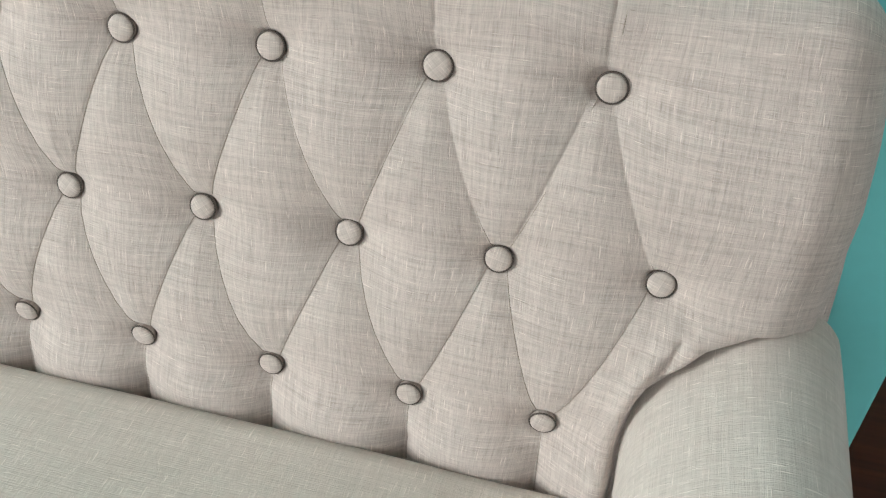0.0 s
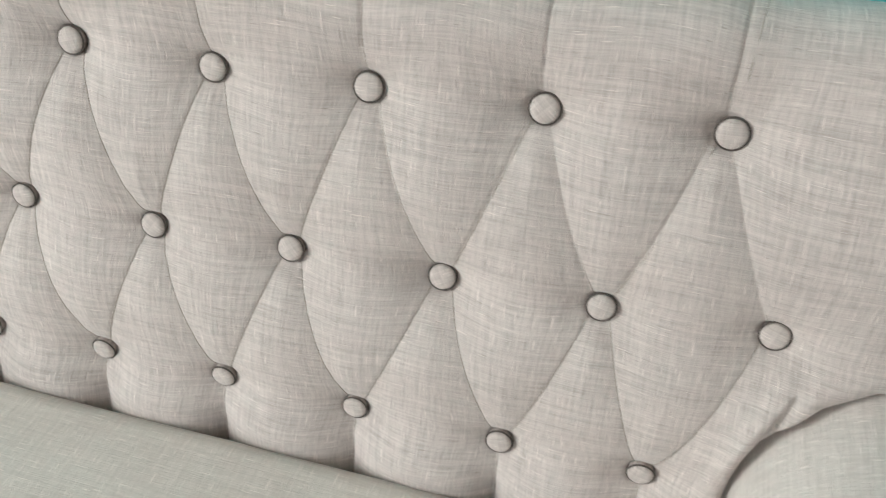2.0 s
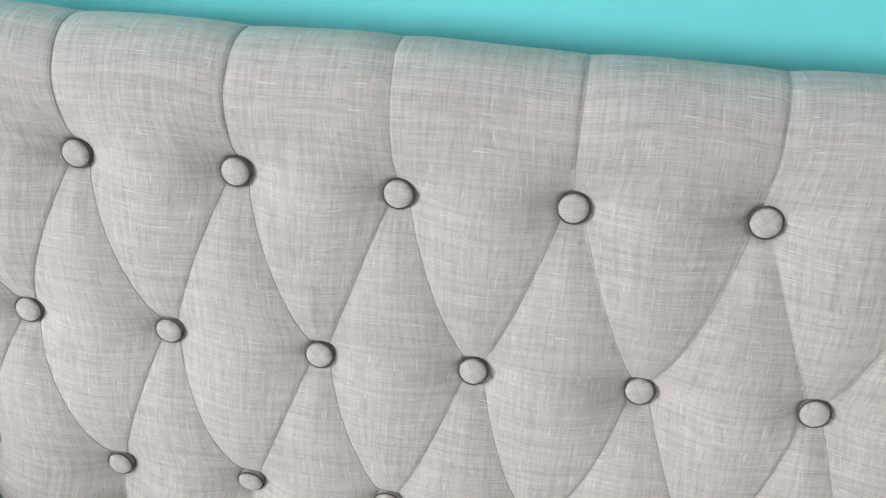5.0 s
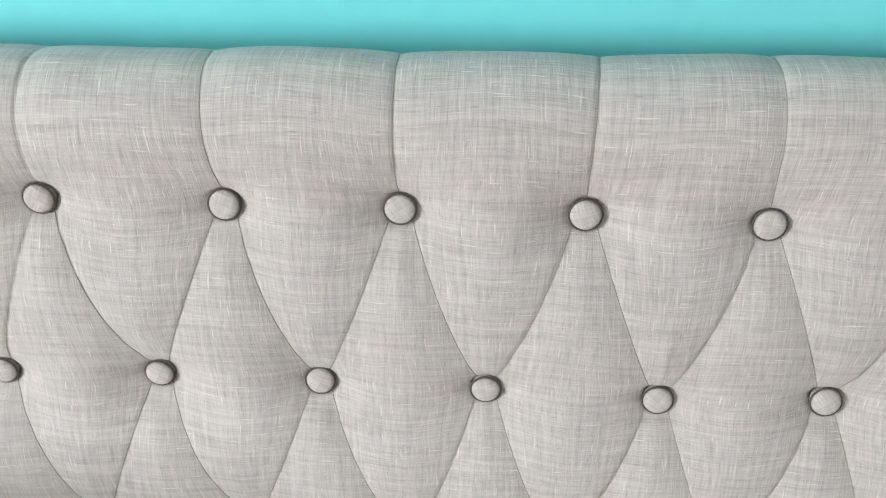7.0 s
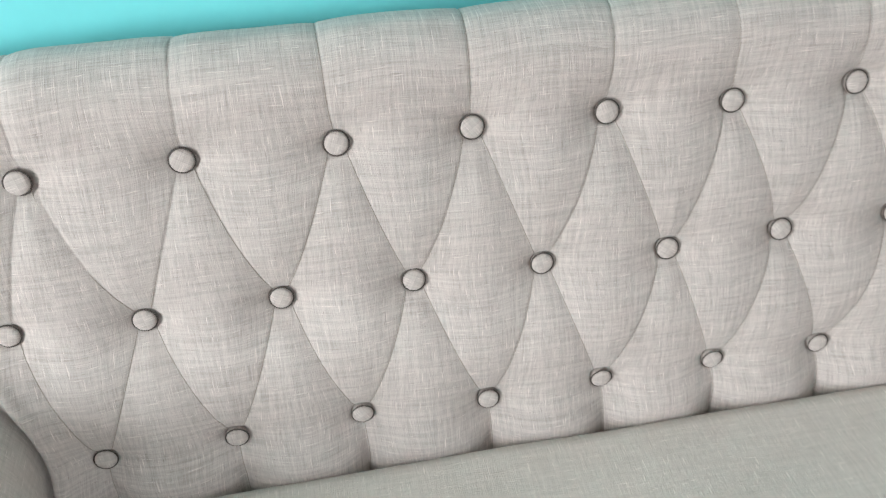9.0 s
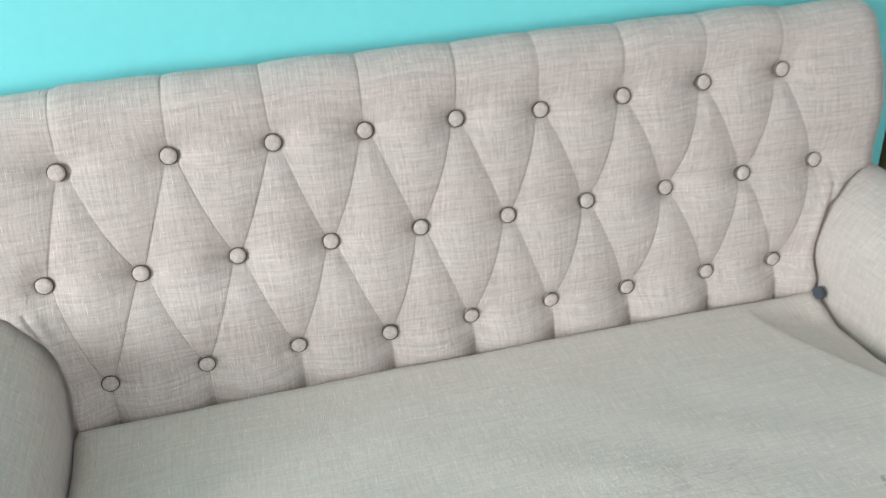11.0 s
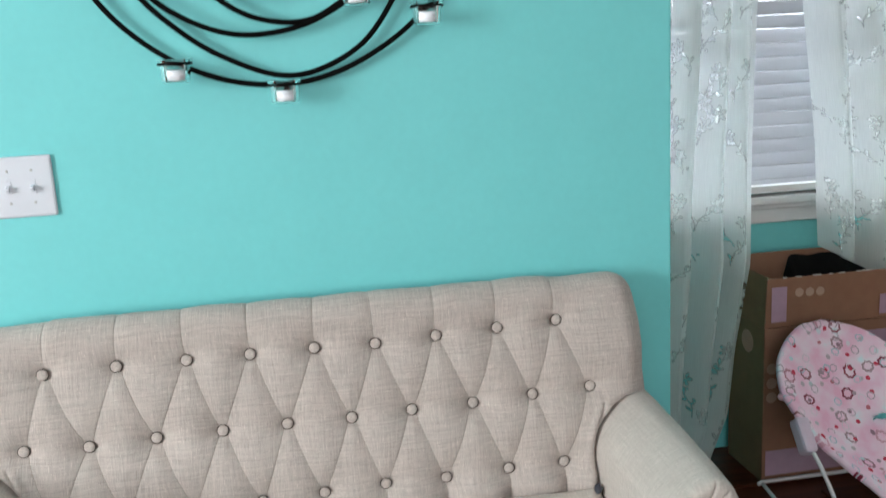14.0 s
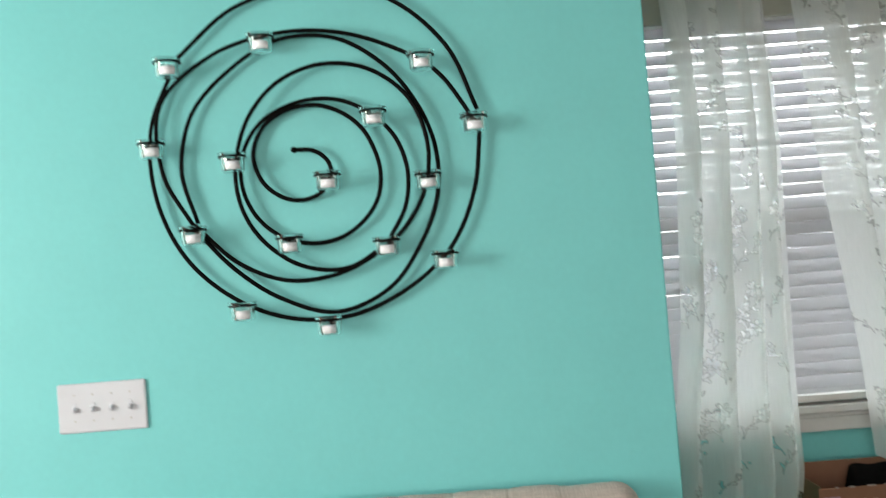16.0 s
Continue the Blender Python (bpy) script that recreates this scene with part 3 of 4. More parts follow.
def arm_lines(sgn):
    """Where the back meets an arm, and the drag wrinkle above it, as polylines in (x, v)."""
    meet = [(0.541, 0.42), (0.541, 0.50), (0.543, 0.530), (0.549, 0.552), (0.564, 0.577), (0.589, 0.599), (0.620, 0.613), (0.66, 0.612)]
    drag = [(0.567, 0.607), (0.559, 0.588), (0.551, 0.566), (0.545, 0.540)]
    return [[(sgn * x, v_of(z)) for x, z in line] for line in (meet, drag)]


def near_line(X, V, line):
    d = np.full(X.shape, 9.0)
    for (x0, v0), (x1, v1) in zip(line, line[1:]):
        ex, ev = x1 - x0, v1 - v0
        s = np.clip(((X - x0) * ex + (V - v0) * ev) / (ex * ex + ev * ev), 0, 1)
        d = np.minimum(d, np.hypot(X - x0 - s * ex, V - v0 - s * ev))
    return d


def relief(X, V):
    """Height of the stuffed cover above the base line at points (x, v)."""
    dB = np.full(X.shape, 9.0)
    pull, shift, pocket = np.zeros(X.shape), np.zeros(X.shape), np.zeros(X.shape)
    for bx, by, bz in BUTTONS:
        d = np.hypot(X - bx, V - v_of(bz))
        dB = np.minimum(dB, d)
        pull += np.exp(-(np.hypot((X - bx) * 0.82, (V - v_of(bz)) * 1.14) / 0.034) ** 1.2)
        shift += (base_y(bz) - by) * np.exp(-(d / 0.045) ** 2)
        pocket += np.exp(-(d / 0.0115) ** 8)
    dF = np.full(X.shape, 0.08)
    sF = np.zeros(X.shape)
    xs, vs = X[:, 0], V[0, :]
    for line in fold_lines():
        for (x0, v0), (x1, v1) in zip(line, line[1:]):
            i0, i1 = np.searchsorted(xs, (min(x0, x1) - 0.06, max(x0, x1) + 0.06))
            j0, j1 = np.searchsorted(vs, (min(v0, v1) - 0.06, max(v0, v1) + 0.06))
            if i1 <= i0 or j1 <= j0:
                continue
            x, v = X[i0:i1, j0:j1], V[i0:i1, j0:j1]
            ex, ev = x1 - x0, v1 - v0
            s = np.clip(((x - x0) * ex + (v - v0) * ev) / (ex * ex + ev * ev), 0, 1)
            d = np.hypot(x - x0 - s * ex, v - v0 - s * ev)
            side = np.sign(ex * (v - v0) - ev * (x - x0)) * (1 if ex >= 0 else -1)
            better = d < dF[i0:i1, j0:j1]
            dF[i0:i1, j0:j1] = np.where(better, d, dF[i0:i1, j0:j1])
            sF[i0:i1, j0:j1] = np.where(better, side, sF[i0:i1, j0:j1])
    h = 0.0222 - 0.0335 * pull + shift - 0.0030 * pocket
    h -= 0.0011 * np.exp(-(dF / 0.009) ** 1.1)
    # the pillows stand proud of the valleys between them
    valley = np.clip(dB / 0.045, 0, 1) * (1 - 0.55 * np.clip((V - v_of(0.785)) / 0.04, 0, 1))
    h -= 0.0036 * np.exp(-(dF / 0.018) ** 1.4) * valley
    h -= 0.0008 * np.exp(-(dF / 0.0011) ** 2) * np.clip(dB / 0.03, 0.3, 1)
    h += 0.00035 * sF * np.exp(-(dF / 0.007) ** 1.3) * (1 - np.exp(-(dF / 0.0010) ** 2))
    for sgn in (-1, 1):
        cols = np.abs(X[:, 0] - sgn * 0.60) < 0.10
        x, v = X[cols], V[cols]
        meet, drag = arm_lines(sgn)
        dm, dd = near_line(x, v, meet), near_line(x, v, drag)
        h[cols] -= 0.030 * np.clip((np.abs(x) - 0.560) / 0.09, 0, 1) ** 1.3 * np.clip((v_of(0.715) - v) / 0.10, 0, 1)
        h[cols] -= 0.018 * np.exp(-(dm / 0.0042) ** 2) + 0.0060 * np.exp(-(dd / 0.0030) ** 1.5) * np.clip((v_of(0.622) - v) / 0.03, 0, 1)
        h[cols] += 0.0025 * np.exp(-((dd - 0.011) / 0.006) ** 2) * np.clip((v_of(0.622) - v) / 0.03, 0, 1) + 0.003 * np.exp(-((dm - 0.016) / 0.008) ** 2)
    # the two plain ends lie a little lower and slacker
    end = 1 / (1 + np.exp(-(np.abs(X) - 0.497) / 0.008))
    h -= end * 0.006 * np.clip((V - v_of(0.76)) / 0.06, 0, 1)
    # the cover tucks in towards the seat, and flattens behind the top
    h -= 0.011 * np.clip((v_of(0.474) - V) / 0.05, 0, 1) ** 1.4
    h *= 1 - 0.8 * np.clip((V - V_LINE - ROLL * 1.0) / 0.06, 0, 1)
    # the lowest pleats pull in where they meet the seat
    for bx, by, bz in LOW:
        h -= 0.012 * np.exp(-(np.abs(X - bx) / 0.014) ** 1.15) * np.clip((v_of(0.492) - V) / 0.035, 0, 1)
    gap = np.min([np.abs(X - b[0]) for b in LOW], axis=0)
    h += 0.006 * np.exp(-((V - v_of(0.468)) / 0.018) ** 2) * (1 - np.exp(-(gap / 0.03) ** 2)) * (np.abs(X) < 0.54)
    # the stuffing thins towards the rolled top
    k = np.clip((V - v_of(0.775)) / 0.055, 0, 1)
    h -= 0.0016 * k * k * (3 - 2 * k)
    # slow unevenness of the stuffing
    h += 0.0012 * np.sin(X * 31 + 2 * np.sin(V * 23)) * np.sin(V * 27 + X * 9) + 0.0007 * np.sin(X * 60 + V * 330 + 2 * np.sin(X * 40)) * np.exp(-dB / 0.035)
    return h


def backrest():
    R, D = 0.046, 0.075
    flat_half = 0.668 - R
    xs = np.linspace(-flat_half, flat_half, 960)
    arc = np.linspace(0, 1, 26)[1:] * (R * math.pi / 2)
    tail = np.linspace(0, D, 12)[1:]
    sarc = np.concatenate([arc, R * math.pi / 2 + tail])
    s = np.concatenate([-(sarc[::-1]) - flat_half, xs, sarc + flat_half])
    v = np.linspace(0, V_ALL, 400)
    S, V = np.meshgrid(s, v, indexing='ij')
    h = relief(S, V)
    y, z, ny, nz = profile(V)
    over = np.clip(np.abs(S) - flat_half, 0, None)
    phi = np.clip(over / R, 0, math.pi / 2)
    beyond = np.clip(over - R * math.pi / 2, 0, None)
    sx = np.sign(S)
    fade = np.cos(phi)
    xo = np.where(over > 0, flat_half + (R + 0.4 * h) * np.sin(phi), np.abs(S))
    # the back narrows a little towards the top
    xo = xo - np.clip((V - v_of(0.60)) / 0.30, 0, 1) ** 1.4 * 0.022 * np.clip(xo / flat_half, 0, 1) ** 3
    depth = np.where(over > 0, (R + h) * fade - R - beyond, h)
    P = np.stack([sx * xo, y + ny * depth, z + nz * depth], -1)
    P[..., 1] = np.minimum(P[..., 1], -0.0045)
    ds, dv = s[600] - s[599], v[1] - v[0]

    def lookup(x, w):
        """Height of the cover at single points, from the finished relief."""
        i = np.clip((x - s[200]) / ds + 200, 0, len(s) - 2)
        j = np.clip(w / dv, 0, len(v) - 2)
        a, b = i.astype(int), j.astype(int)
        fa, fb = i - a, j - b
        return h[a, b] * (1 - fa) * (1 - fb) + h[a + 1, b] * fa * (1 - fb) + h[a, b + 1] * (1 - fa) * fb + h[a + 1, b + 1] * fa * fb
    # the threads bend towards each button, where the cloth is drawn in
    U, W = S.copy(), V.copy()
    for bx, by, bz in BUTTONS:
        ax, av = S - bx, V - v_of(bz)
        k = 0.27 * np.exp(-(ax * ax + av * av) / 0.042 ** 2)
        U += k * ax
        W += k * av
    W += 0.0016 * np.sin(S * 9 + 1.0) + 0.0008 * np.sin(S * 37)
    return grid_mesh("backrest", P, np.stack([U, W], -1), flip=True), lookup


BACK_MESH, RELIEF_AT = backrest()
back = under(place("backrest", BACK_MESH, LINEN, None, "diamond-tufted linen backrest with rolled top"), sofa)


def button_mesh(r=0.0104):
    """A flat-domed covered button, its axis along z."""
    prof = [(0, 0.0046), (0.35, 0.0045), (0.65, 0.0042), (0.84, 0.0036), (0.94, 0.0026), (0.99, 0.0010), (1.0, -0.001), (0.96, -0.004), (0.8, -0.008)]
    n = 36
    P = np.array([[(f * r * math.cos(k * math.tau / n), f * r * math.sin(k * math.tau / n), z) for f, z in prof] for k in range(n)])
    UV = np.array([[(f * r * math.cos(k * math.tau / n), f * r * math.sin(k * math.tau / n)) for f, z in prof] for k in range(n)])
    return grid_mesh("button", P, UV, close_u=True, flip=False)


button_me = button_mesh()
button_me.materials.append(LINEN)
# a dark ring colours in the shade of the gap round each button
gap_shade_me = tube_mesh("button_gap_shade", [(0.0109 * math.cos(k * math.tau / 36), 0.0109 * math.sin(k * math.tau / 36), 0.0012) for k in range(36)], 0.0008, 5, True)
gap_shade_me.materials.append(GAP_SHADE)
rng = random.Random(5)
for bx, by, bz in BUTTONS:
    b = new("button", button_me)
    tilt = math.degrees(math.atan2(LEAN_Y, LEAN_Z))
    low = 9 if bz < 0.55 else 0
    b.matrix_world = pose(bx, by + 0.0058, bz - 0.0010, 90 - tilt + low + rng.uniform(-5, 5), rng.uniform(-5, 5), 0) @ pose(0, 0, 0, 0, 0, rng.uniform(0, 360))
    b.parent = back
    b.matrix_parent_inverse = back.matrix_world.inverted()
    rim = new("button_gap_shade", gap_shade_me)
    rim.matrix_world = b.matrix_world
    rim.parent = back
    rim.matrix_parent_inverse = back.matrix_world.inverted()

# crease shade put in colour: a thin dark taupe tube along each fold
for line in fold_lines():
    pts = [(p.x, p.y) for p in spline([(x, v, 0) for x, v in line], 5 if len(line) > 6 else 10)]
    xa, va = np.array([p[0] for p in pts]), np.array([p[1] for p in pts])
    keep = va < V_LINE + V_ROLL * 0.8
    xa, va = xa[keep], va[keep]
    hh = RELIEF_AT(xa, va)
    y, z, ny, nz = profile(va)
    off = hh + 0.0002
    under(place("pleat_shade_line", tube_mesh("pleat_shade_line", list(zip(xa, y + ny * off, z + nz * off)), 0.00040, 5), CREASE_SHADE), sofa)


def seat_outline(y):
    """Half-width of the seat at depth y: narrow between the arms, wider in front of them."""
    w = 0.546
    if y < -0.475:
        k = min(1, (-0.475 - y) / 0.17)
        w += 0.082 * (1 - (1 - k) ** 1.35)
    return w


def seat():
    yb, yf = -0.155, -0.645
    ys = np.concatenate([np.linspace(yb, yf + 0.03, 110), yf + 0.03 - 0.03 * np.sin(np.linspace(0, 1, 12)[1:] * math.pi / 2)])
    us = np.sin(np.linspace(-1, 1, 221) * math.pi / 2) * 0.25 + np.linspace(-1, 1, 221) * 0.75
    hw = np.array([seat_outline(y) - max(0, (yf + 0.04 - y)) ** 2 * 16 for y in ys])
    X = us[:, None] * hw[None, :]
    Y = np.repeat(ys[None, :], len(us), 0)
    edge = np.minimum(np.minimum(hw[None, :] - np.abs(X), Y - yf), 1.2 * (-0.168 - Y) + 0.002)
    R = 0.032
    e = np.clip(edge / R, 0, 1)
    Z = 0.458 - R * (1 - np.sqrt(1 - (1 - e) ** 2))
    Z += 0.006 * np.cos(X * 2.2) * np.clip((Y + 0.64) / 0.2, 0, 1) - 0.003
    # slack corners where the stuffing falls away towards the arms and back
    for sgn, k in ((1, 0.024), (-1, 0.009)):
        lim = 0.40 + 0.16 * np.clip((-0.18 - Y) / 0.33, 0, 1) ** 1.5
        Z -= k * np.clip((sgn * X - lim) / 0.088, 0, 1) ** 0.85 * np.clip((Y + 0.56) / 0.1, 0, 1) * np.clip((-0.178 - Y) / 0.06, 0, 1)
    Z += 0.0011 * np.sin(X * 22 + 3 * np.sin(Y * 14)) * np.sin(Y * 25 + X * 6)
    P = np.stack([X, Y, Z], -1)
    UV = np.stack([X, Y], -1)
    # skirts down the front and sides
    front = np.repeat(P[:, -1:, :], 6, 1)
    front[..., 2] = np.minimum(front[..., 2], np.array([0.42, 0.39, 0.33, 0.27, 0.21, 0.17])[None, :])
    fuv = np.stack([front[..., 0], -0.645 - (0.44 - front[..., 2])], -1)
    P, UV = np.concatenate([P, front], 1), np.concatenate([UV, fuv], 1)
    def side(k):
        q = np.repeat(P[k:k + 1] if k == 0 else P[-1:], 4, 0)
        q[..., 2] = np.minimum(q[..., 2], np.array([0.17, 0.27, 0.36, 0.42])[:, None] if k == 0 else np.array([0.42, 0.36, 0.27, 0.17])[:, None])
        return q
    lo, hi = side(0), side(1)
    uvl = np.stack([lo[..., 1], lo[..., 2]], -1)
    P = np.concatenate([lo, P, hi], 0)
    UV = np.concatenate([uvl, UV, np.stack([hi[..., 1], hi[..., 2]], -1)], 0)
    return grid_mesh("seat", P, UV, flip=True)


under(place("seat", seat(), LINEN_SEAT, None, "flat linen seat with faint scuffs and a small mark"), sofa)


def arm(sgn):
    """A rolled arm with a pleated, buttoned front, swept from back to front."""
    c = (0.622, 0.5475)
    keys = [(0.548, 0.36), (0.546, 0.42), (0.542, 0.48), (0.5425, 0.525), (0.549, 0.556), (0.565, 0.584), (0.591, 0.608), (0.622, 0.6235),
            (0.648, 0.6235), (0.667, 0.610), (0.680, 0.585), (0.685, 0.556), (0.683, 0.526), (0.675, 0.499)]
    keys += [(0.661, 0.479), (0.645, 0.463), (0.641, 0.44), (0.640, 0.40), (0.640, 0.36), (0.61, 0.355), (0.58, 0.355), (0.548, 0.36)]
    sec = [(p.x, p.y) for p in spline([(x, z, 0) for x, z in keys], 9)]
    n = len(sec)
    sec = np.array(sec)
    per = np.concatenate([[0], np.cumsum(np.hypot(*np.diff(sec, axis=0).T))])
    ys = np.linspace(-0.075, -0.470, 70)
    rows, uvs = [], []
    for y in ys:
        k = (y + 0.075) / -0.395
        q = sec.copy()
        swell = 1 + 0.008 * math.sin(k * math.pi) + 0.004 * math.sin(k * 17) - 0.03 * k ** 3
        q[:, 0] = c[0] + (q[:, 0] - c[0]) * np.where(q[:, 1] > 0.47, swell, 1)
        q[:, 1] = c[1] + (q[:, 1] - c[1]) * np.where(q[:, 1] > 0.5, swell, 1) - (0.008 * (1 - k) + 0.019 * k ** 1.4) * np.clip((q[:, 1] - 0.50) / 0.09, 0, 1)
        q[:, 0] += 0.014 * (1 - k) * np.clip((q[:, 0] - 0.635) / 0.04, 0, 1)
        rows.append(np.stack([q[:, 0], np.full(n, y), q[:, 1]], -1))
        uvs.append(np.stack([np.full(n, y), per], -1))
    hub = np.array([0.614, 0.543])
    sec = rows[-1][:, [0, 2]]
    ang = np.arctan2(sec[:, 1] - hub[1], sec[:, 0] - hub[0])
    for s in np.concatenate([1 - 0.28 * np.linspace(0, 1, 16)[1:] ** 2, np.linspace(0.72, 0.03, 34)[1:]]):
        q = hub + (sec - hub) * s
        r = np.hypot(*(q - hub).T)
        bul = 0.020 * math.sqrt(max(0, 1 - ((s - 0.72) / 0.28) ** 2)) if s > 0.72 else 0.020
        dim = 0.013 * np.exp(-(r / 0.020) ** 1.6)
        round_part = 1 / (1 + np.exp(-(q[:, 1] - 0.478) / 0.008))
        pleat = np.zeros(n)
        for a in (3.05, 2.05, 1.2, 0.72, -0.75):
            da = (ang - a + math.pi) % math.tau - math.pi
            pleat += 0.0045 * np.exp(-(np.abs(da) * r / 0.0022) ** 1.2) * np.clip((r - 0.006) / 0.01, 0, 1) * np.clip((0.070 - r) / 0.02, 0, 1)
        y = -0.470 - bul + dim + pleat * round_part
        rows.append(np.stack([q[:, 0], y, q[:, 1]], -1))
        uvs.append(q.copy())
    P, UV = np.array(rows), np.array(uvs)
    P[..., 0] *= sgn
    return grid_mesh("arm", P, UV, flip=sgn < 0)


for sgn in (1, -1):
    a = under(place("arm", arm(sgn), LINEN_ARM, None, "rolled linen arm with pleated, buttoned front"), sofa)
    b = new("button", button_me)
    b.matrix_world = pose(sgn * 0.614, -0.4800, 0.543, 92, 0, 0)
    b.parent = a
    b.matrix_parent_inverse = a.matrix_world.inverted()
    bm = box_bm(0.552, 0.648, -0.462, -0.01, 0.17, 0.40, 0.008)
    if sgn < 0:
        bmesh.ops.scale(bm, vec=(-1, 1, 1), verts=bm.verts)
    under(part("arm_base", bm, LINEN_ARM), sofa)
under(part("seat_frame", box_bm(-0.55, 0.55, -0.60, -0.012, 0.15, 0.38, 0.01), WEB), sofa)
for x in (-0.58, 0.58):
    for y in (-0.56, -0.06):
        bm = bmesh.new()
        bmesh.ops.create_cone(bm, cap_ends=True, segments=16, radius1=0.018, radius2=0.028, depth=0.17, matrix=Matrix.Translation((x, y, 0.085)))
        under(part("leg", bm, WEB, None, "dark tapered wooden leg"), sofa)

disc = bmesh.new()
bmesh.ops.create_cone(disc, cap_ends=True, segments=28, radius1=0.0098, radius2=0.0098, depth=0.006)
bmesh.ops.bevel(disc, geom=[e for e in disc.edges if e.is_boundary or len(e.link_faces) == 2 and abs(e.calc_face_angle(0)) > 1], offset=0.0015, segments=2, affect='EDGES')
d = part("plastic_disc", disc, SLATE)
d.matrix_world = pose(0.5315, -0.194, 0.458, 72, 0, -72)
tagged(d, "small dark grey disc tucked between seat and arm", "disc")


# ---- on the wall ----
switch = empty("light_switch", (-0.548, 0, 1.113), "white four-gang toggle light switch plate on the wall", "light switch")
bm = box_bm(-0.654, -0.449, -0.0072, 0, 1.054, 1.1675, 0.0045)
under(part("plate", bm, PLATE), switch)
for i in range(4):
    x = -0.5505 + (i - 1.5) * 0.0430
    under(part("toggle_slot", box_bm(x - 0.0052, x + 0.0052, -0.0082, -0.0060, 1.099, 1.123, 0.0004), PLATE), switch)
    t = part("toggle", box_bm(-0.0034, 0.0034, -0.0125, 0, -0.0045, 0.0045, 0.0012), PLATE)
    t.matrix_world = pose(x, -0.0068, 1.111, 28, 0, 0)
    under(t, switch)
    for z in (1.081, 1.141):
        bm = bmesh.new()
        bmesh.ops.create_cone(bm, cap_ends=True, segments=12, radius1=0.0026, radius2=0.0022, depth=0.0014)
        s = part("screw", bm, SCREW)
        s.matrix_world = pose(x, -0.0077, z, 90, 0, 0)
        under(s, switch)

CX, CZ, WIRE_Y = -0.008, 1.613, -0.017
sconce = empty("wall_candle_holder", (CX, 0, CZ), "black iron spiral wall sconce holding small glass candle cups", "candle holder")


def strand(a0, a1, radii, y):
    """One bent bar: its radius about the centre at even steps from angle a0 to a1."""
    keys = []
    for i, r in enumerate(radii):
        a = radians(a0 + (a1 - a0) * i / (len(radii) - 1))
        keys.append((CX + r * math.cos(a), y, CZ + r * math.sin(a)))
    under(place("bar", tube_mesh("bar", spline(keys, 8), 0.0050, 8), BLACK_IRON), sconce)


strand(137, -771, (0.078, 0.055, 0.041, 0.032, 0.028, 0.025, 0.027, 0.029, 0.034, 0.043, 0.057, 0.079, 0.106, 0.135, 0.159, 0.167, 0.161, 0.153, 0.144, 0.138,
                   0.134, 0.139, 0.147, 0.153, 0.161, 0.168, 0.175, 0.180, 0.183, 0.183, 0.179, 0.170, 0.167, 0.170, 0.176, 0.189, 0.201, 0.213, 0.227), WIRE_Y)
strand(-53, -521, (0.229, 0.233, 0.223, 0.209, 0.200, 0.194, 0.195, 0.208, 0.227, 0.245, 0.259, 0.264, 0.256, 0.246, 0.236, 0.232, 0.243, 0.263, 0.282, 0.313), WIRE_Y - 0.010)
strand(-161, -519, (0.306, 0.320, 0.325, 0.315, 0.320, 0.310, 0.287, 0.272, 0.271, 0.276, 0.286, 0.314, 0.327, 0.306, 0.299, 0.318), WIRE_Y)
strand(-160, -347, (0.315, 0.360, 0.397, 0.366, 0.335, 0.322, 0.326, 0.352, 0.375), WIRE_Y - 0.010)
strand(12, -222, (0.384, 0.358, 0.349, 0.338, 0.340, 0.345, 0.353, 0.368, 0.383, 0.403, 0.420), WIRE_Y)
strand(138, 17, (0.423, 0.429, 0.429, 0.430, 0.411, 0.389), WIRE_Y)
bm = bmesh.new()
bmesh.ops.create_uvsphere(bm, u_segments=14, v_segments=10, radius=0.0072, matrix=Matrix.Translation((CX + 0.078 * math.cos(radians(137)), WIRE_Y, CZ + 0.078 * math.sin(radians(137)))))
under(part("end_ball", bm, BLACK_IRON, None, "", True), sconce)
for x, z in ((CX - 0.385, CZ + 0.09), (CX + 0.375, CZ + 0.09), (CX, CZ - 0.35)):
    under(place("wall_stud", tube_mesh("wall_stud", [(x, 0.002, z), (x, WIRE_Y, z)], 0.005, 8), BLACK_IRON), sconce)


def lathe(prof, n=24):
    P = np.array([[(r * math.cos(k * math.tau / n), r * math.sin(k * math.tau / n), z) for r, z in prof] for k in range(n)])
    return P, np.zeros((n, len(prof), 2))


ring_me = tube_mesh("ring", [(0.0255 * math.cos(k * math.tau / 24), 0.0255 * math.sin(k * math.tau / 24), 0) for k in range(24)], 0.0026, 6, True)
ring_me.materials.append(BLACK_IRON)
cup_me = grid_mesh("glass_cup", *lathe([(0.0285, 0.008), (0.0258, 0.002), (0.0236, -0.006), (0.0226, -0.030), (0.0205, -0.034), (0.002, -0.034),
                                        (0.002, -0.031), (0.0200, -0.031), (0.0216, -0.006), (0.0240, 0.003), (0.0275, 0.008), (0.0285, 0.008)]), close_u=True)
cup_me.materials.append(GLASS)
wax_me = grid_mesh("tealight", *lathe([(0.0, -0.012), (0.010, -0.0125), (0.0200, -0.011), (0.0210, -0.013), (0.0203, -0.0300), (0.0, -0.0300)]), close_u=True)
wax_me.materials.append(WAX)
CUPS = ((-0.334, 1.882), (-0.118, 1.923), (0.243, 1.854), (0.353, 1.704), (0.125, 1.735), (-0.201, 1.656), (-0.383, 1.699), (0.011, 1.598),
        (0.239, 1.582), (-0.302, 1.497), (-0.085, 1.462), (0.134, 1.440), (0.264, 1.400), (-0.202, 1.318), (-0.010, 1.271))
